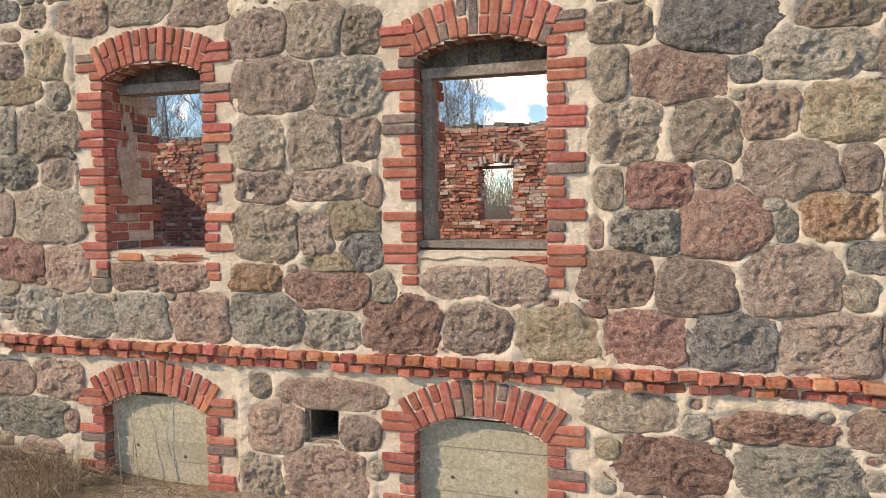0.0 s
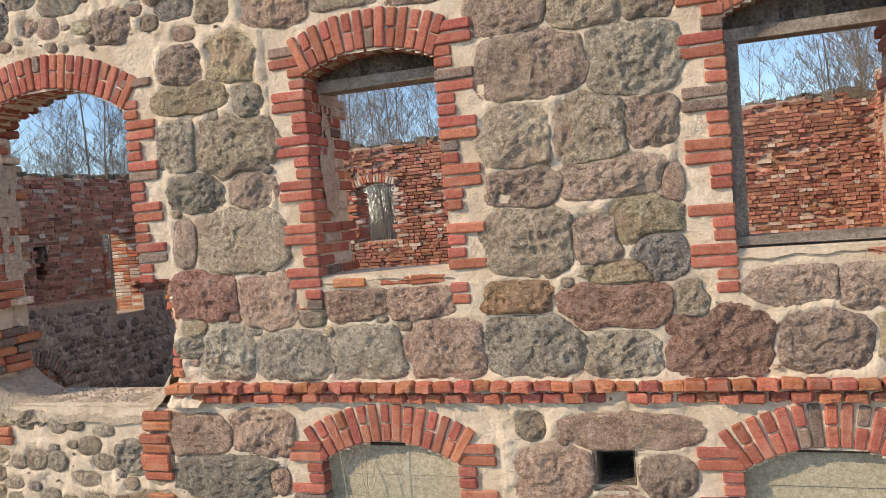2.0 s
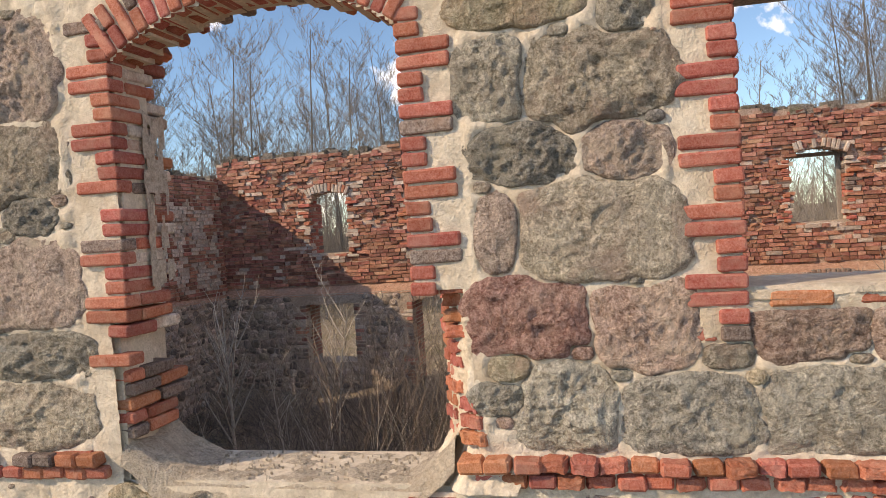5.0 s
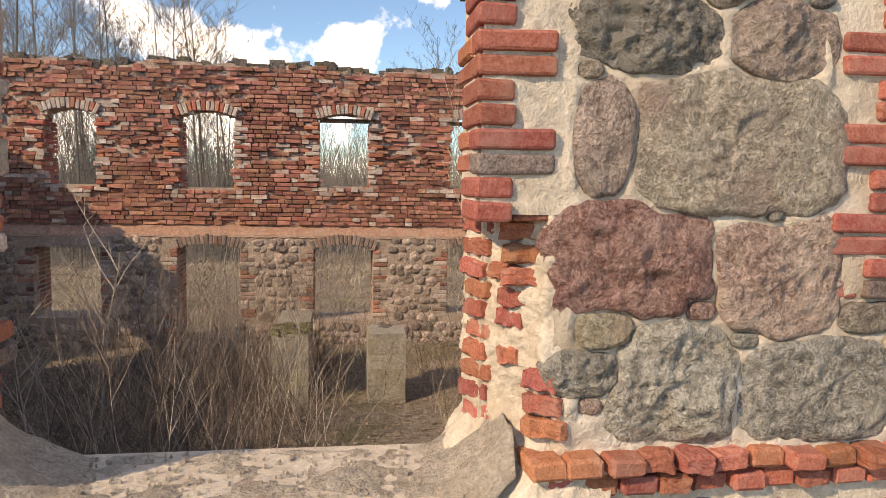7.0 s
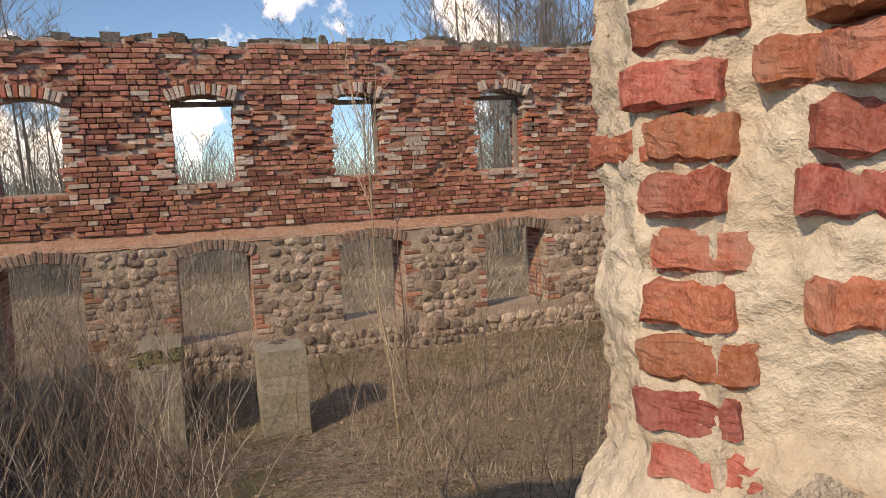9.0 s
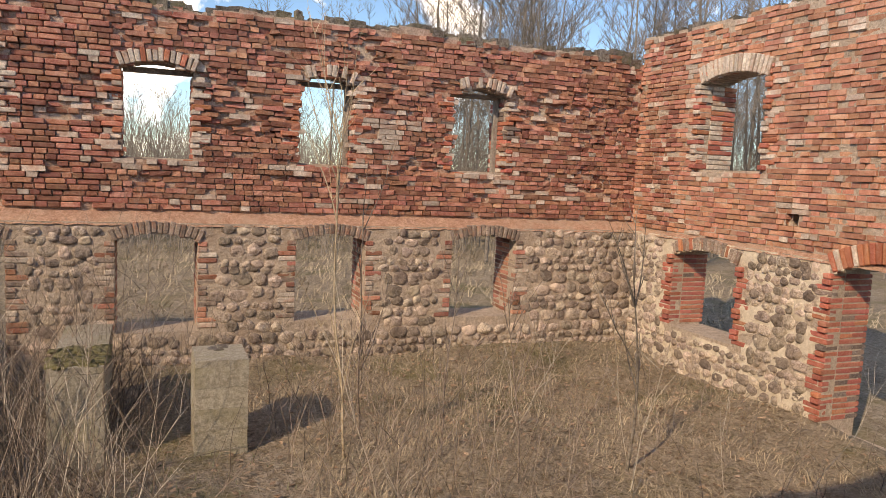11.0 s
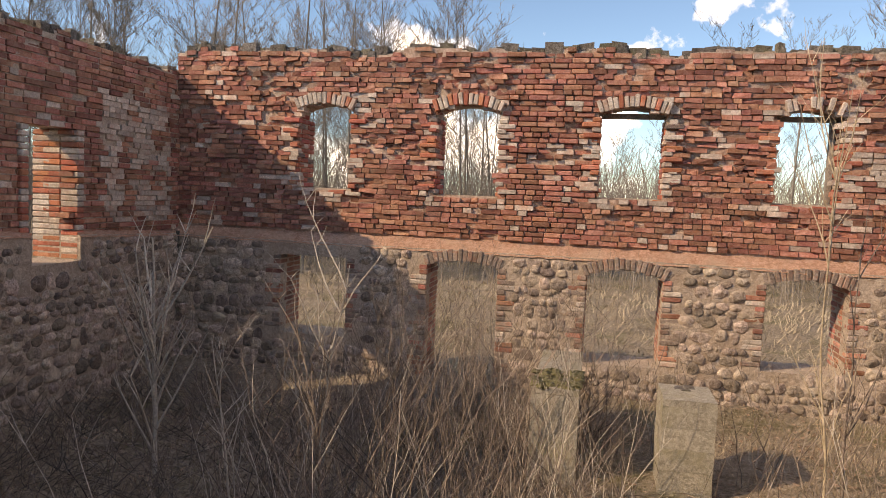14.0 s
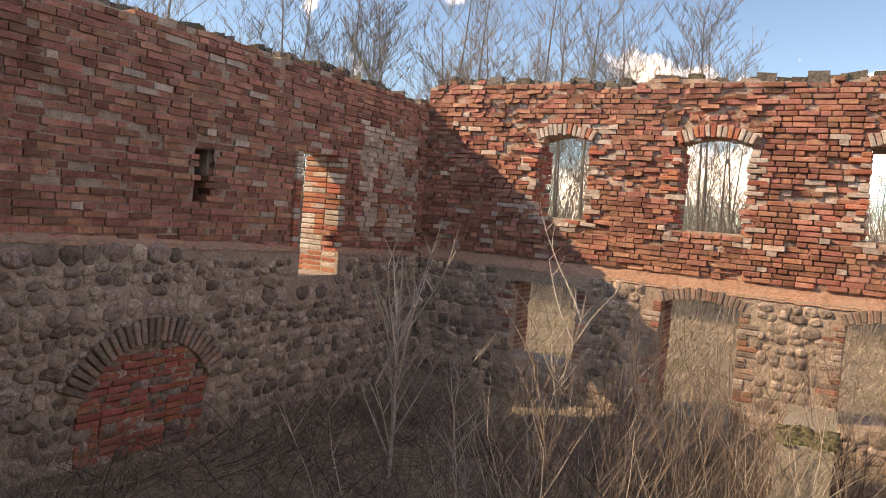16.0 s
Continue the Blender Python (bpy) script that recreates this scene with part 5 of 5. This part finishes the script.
thicket("pale_shoots", "thin pale upright shoots", 32, -7.5, 1.0, 4.6, 9.0, 1.0, 2.2, 15, PALE_TWIG, 0.0045, (0.03, 0.3), lambda x, y: not (-4.3 < x < -3.1 and y < 8.6), 1)


def sapling(x, y, tall, seed, label, material, r=0.02, spread=0.5, forks=9, where=(2, 9), reach=(0.2, 0.42), bend=0.14):
    rng = random.Random(seed)
    z = height(x, y) - 0.05
    base = empty("sapling", x, y, z, label, "sapling", "saplings in the courtyard")
    t, d, pts = Shape(), Vector((rng.uniform(-0.08, 0.08), rng.uniform(-0.08, 0.08), 1)), [Vector((x, y, z))]
    for i in range(10):
        d = (d + Vector((rng.uniform(-0.08, 0.08), rng.uniform(-0.08, 0.08), 0))).normalized()
        pts.append(pts[-1] + d * tall / 10)
    t.tube(pts, r, r * 0.25, 6)
    part("trunk", t.made("trunk", material, True), base)
    for k in range(forks):
        b = Shape()
        i = rng.randint(*where)
        stem(b, rng, pts[i], tall * rng.uniform(*reach), r * 0.5, rng.uniform(spread * 0.6, spread * 1.6), 1, 4, bend)
        part("branch", b.made("branch", material), base)
    return base


sapling(-9.0, 6.85, 2.5, 1, "pale leafless sapling with upswept forked branches", PALE_TWIG, 0.032, 0.5, 15, (1, 6), (0.3, 0.55), 0.08)
sapling(-7.15, 6.6, 2.3, 2, "pale leafless sapling leaning in the brush", PALE_TWIG, 0.018, 0.5, 9)
sapling(-7.7, 6.0, 1.7, 9, "small pale leafless sapling in dead stems", PALE_TWIG, 0.013, 0.6, 7)
sapling(-2.5, 7.4, 3.6, 3, "tall slender leafless sapling with tan bark", STRAW, 0.015, 0.28, 10)
sapling(-2.2, 7.9, 2.7, 4, "slender leafless sapling with brown twigs", TWIG, 0.015, 0.3, 8)
sapling(-1.5, 7.2, 2.2, 5, "thin leafless sapling with brown twigs", TWIG, 0.012, 0.3, 8)
sapling(-1.0, 6.4, 1.9, 6, "thin leafless sapling with brown twigs", TWIG, 0.012, 0.35, 8)
sapling(0.3, 6.4, 2.4, 7, "dark slender leafless sapling in dry grass", BARK, 0.02, 0.5, 8)
sapling(-6.6, 5.4, 2.0, 8, "brown leafless sapling in the brush", TWIG, 0.014, 0.5, 9)

# ---- concrete foundation blocks ----


def foundation(x0, x1, y0, y1, top, slope, label, moss):
    base = empty("foundation_block", (x0 + x1) / 2, (y0 + y1) / 2, -3.2, label, "concrete block", "concrete machine foundations")
    z, k = -3.3, 0
    while z < top - 0.01:
        z1 = min(top, z + 0.22)
        b = Shape()
        j = 0.003 * (k % 2)
        b.box(x0 + j, x1 - j, y0 + j, y1 - j, z, z1 - 0.001, 0.003)
        part("concrete_lift", b.made("concrete_lift", MOSSY), base)
        z, k = z1, k + 1
    if moss:
        m = Shape()
        rng = random.Random(3)
        for _ in range(160):
            x, y, r = rng.uniform(x0, x1), rng.uniform(y0, y0 + 0.8), rng.uniform(0.015, 0.05)
            m.box(x - r, x + r, y - r, y + r, top - 0.01, top + r * 0.4, r * 0.4, rng)
        tagged(part("moss", m.made("moss", MOSS, True), base, None, "cushions of yellow-green moss"), kind="stuff")
    else:
        # no hollow is cut: dark patches on the top paint the pocket's shade
        for dx, dy in ((-0.06, 0.0), (0.05, 0.05), (0.0, -0.05)):
            h = Shape()
            h.box((x0 + x1) / 2 + dx - 0.05, (x0 + x1) / 2 + dx + 0.05, y0 + 0.45 + dy, y0 + 0.62 + dy, top - 0.02, top + 0.003, 0.008)
            part("anchor_pocket", h.made("anchor_pocket", RUBBLE_AND_HOLE_SHADE), base, None, "dark patch painted as the shade in a broken pocket")
    return base


foundation(-3.95, -3.42, 7.85, 8.5, -2.13, 0, "square weathered concrete foundation block with a broken pocket", False)
foundation(-5.28, -4.78, 7.85, 9.8, -2.13, 0, "long concrete foundation block topped with moss", True)
block = Shape()
block.box(-6.93, -6.75, 9.3, 9.45, -3.15, -2.85, 0.02)
tagged(new("loose_block", block.made("loose_block", PALE_BRICK)), "pale broken block lying in the brush", "rubble block")

# ---- trees beyond the walls ----


def grow(t, c, rng, p, d, length, r, level, twigs):
    pts, n, w = [p], 6 if level < 2 else 3, 0.05 if level == 0 else 0.2
    for i in range(n):
        d = (d + Vector((rng.uniform(-w, w), rng.uniform(-w, w), rng.uniform(-0.04, 0.08)))).normalized()
        pts.append(pts[-1] + d * length / n)
    (t if level == 0 else c).tube(pts, r, r * (0.3 if level else 0.22), 6 if level == 0 else 3)
    if level >= twigs:
        return
    for k in range((26, 9, 6)[level]):
        f = rng.uniform(0.22 if level == 0 else 0.15, 1.0)
        i = min(n - 1, int(f * n))
        q = pts[i].lerp(pts[i + 1], f * n - i)
        a = rng.uniform(0, 6.28)
        out = Vector((math.cos(a), math.sin(a), rng.uniform(0.1, 0.8) + (0.35 if level else 0))).normalized()
        grow(t, c, rng, q, (out + d * 0.6).normalized(), length * rng.uniform(0.2, 0.36) * (1.25 - 0.6 * f if level == 0 else 1), max(0.009, r * 0.17 * (1.2 - f * 0.6)), level + 1, twigs)


def tree(seed, tall, label, twigs=3):
    rng = random.Random(seed)
    base = empty("tree", 0, 0, 0, label, "tree", "bare trees beyond the ruin")
    t, c = Shape(), Shape()
    grow(t, c, rng, Vector((0, 0, -0.3)), Vector((0, 0, 1)), tall, tall * 0.0065, 0, twigs)
    part("trunk", t.made("trunk", BARK, True), base)
    part("crown", c.made("crown", BARK), base, None, "fine bare spring twigs")
    return base


KINDS = [tree(i, t, "tall bare broadleaved tree with fine grey-brown twigs") for i, t in enumerate((13, 11, 14.5, 9.5, 12))]
rng = random.Random(21)
spots = []
EYE = (-4.6, 0.2)
for a0, a1, n, near, far, lo, hi in ((-62, -8, 80, 27, 50, 0.6, 1.1), (-8, 5, 12, 50, 75, 0.5, 0.75), (5, 20, 14, 34, 55, 0.55, 0.85), (20, 62, 80, 25, 48, 0.6, 1.15), (-75, 75, 90, 55, 95, 0.9, 1.3)):
    for _ in range(n):
        a, d, k = radians(rng.uniform(a0, a1)), rng.uniform(near, far), rng.uniform(lo, hi)
        spots.append((EYE[0] + d * math.sin(a), EYE[1] + d * math.cos(a), k * (0.62 if d > 55 and -8 < math.degrees(a) < 20 else 1)))
for i, (x, y, k) in enumerate(spots):
    m = pose(x, y, -3.3, 0, 0, rng.uniform(0, 360)) @ Matrix.Diagonal((k, k, k, 1))
    if i < len(KINDS):
        KINDS[i].matrix_basis = m
    else:
        ob = copy_thing(KINDS[i % len(KINDS)], Matrix())
        ob.matrix_basis = m
thicket("far_undergrowth", "grey-brown bare undergrowth at the edge of the wood", 3600, -45, 40, 26, 48, 1.5, 5.5, 31, BARK, 0.02, (0.03, 0.3), lambda x, y: math.hypot(x - EYE[0], y - EYE[1]) > 26)
thicket("far_undergrowth", "hazy bare undergrowth deep in the wood", 11000, -90, 80, 42, 95, 3.0, 7.5, 32, BARK, 0.035, (0.03, 0.35), None, 0)


# dry stalks before the walled-up basement window
for x, tall, seed in ((-2.33, 0.95, 61), (-2.22, 1.05, 62), (-2.16, 0.8, 63)):
    rng = random.Random(seed)
    z = height(x, -0.12)
    base = empty("dry_stalk", x, -0.12, z, "thin leafless dry weed stalk against the stone wall", "weed", "dry stalks by the wall")
    st = Shape()
    stem(st, rng, Vector((x, -0.12, z - 0.03)), tall, 0.005, 0.08, 0, 5, 0.07)
    part("stalk", st.made("stalk", STRAW), base)
    for k in range(4):
        tw = Shape()
        stem(tw, rng, Vector((x, -0.12, z + tall * (0.55 + 0.1 * k))), 0.12, 0.0025, 0.6, 0, 3, 0.2)
        part("side_shoot", tw.made("side_shoot", STRAW), base)
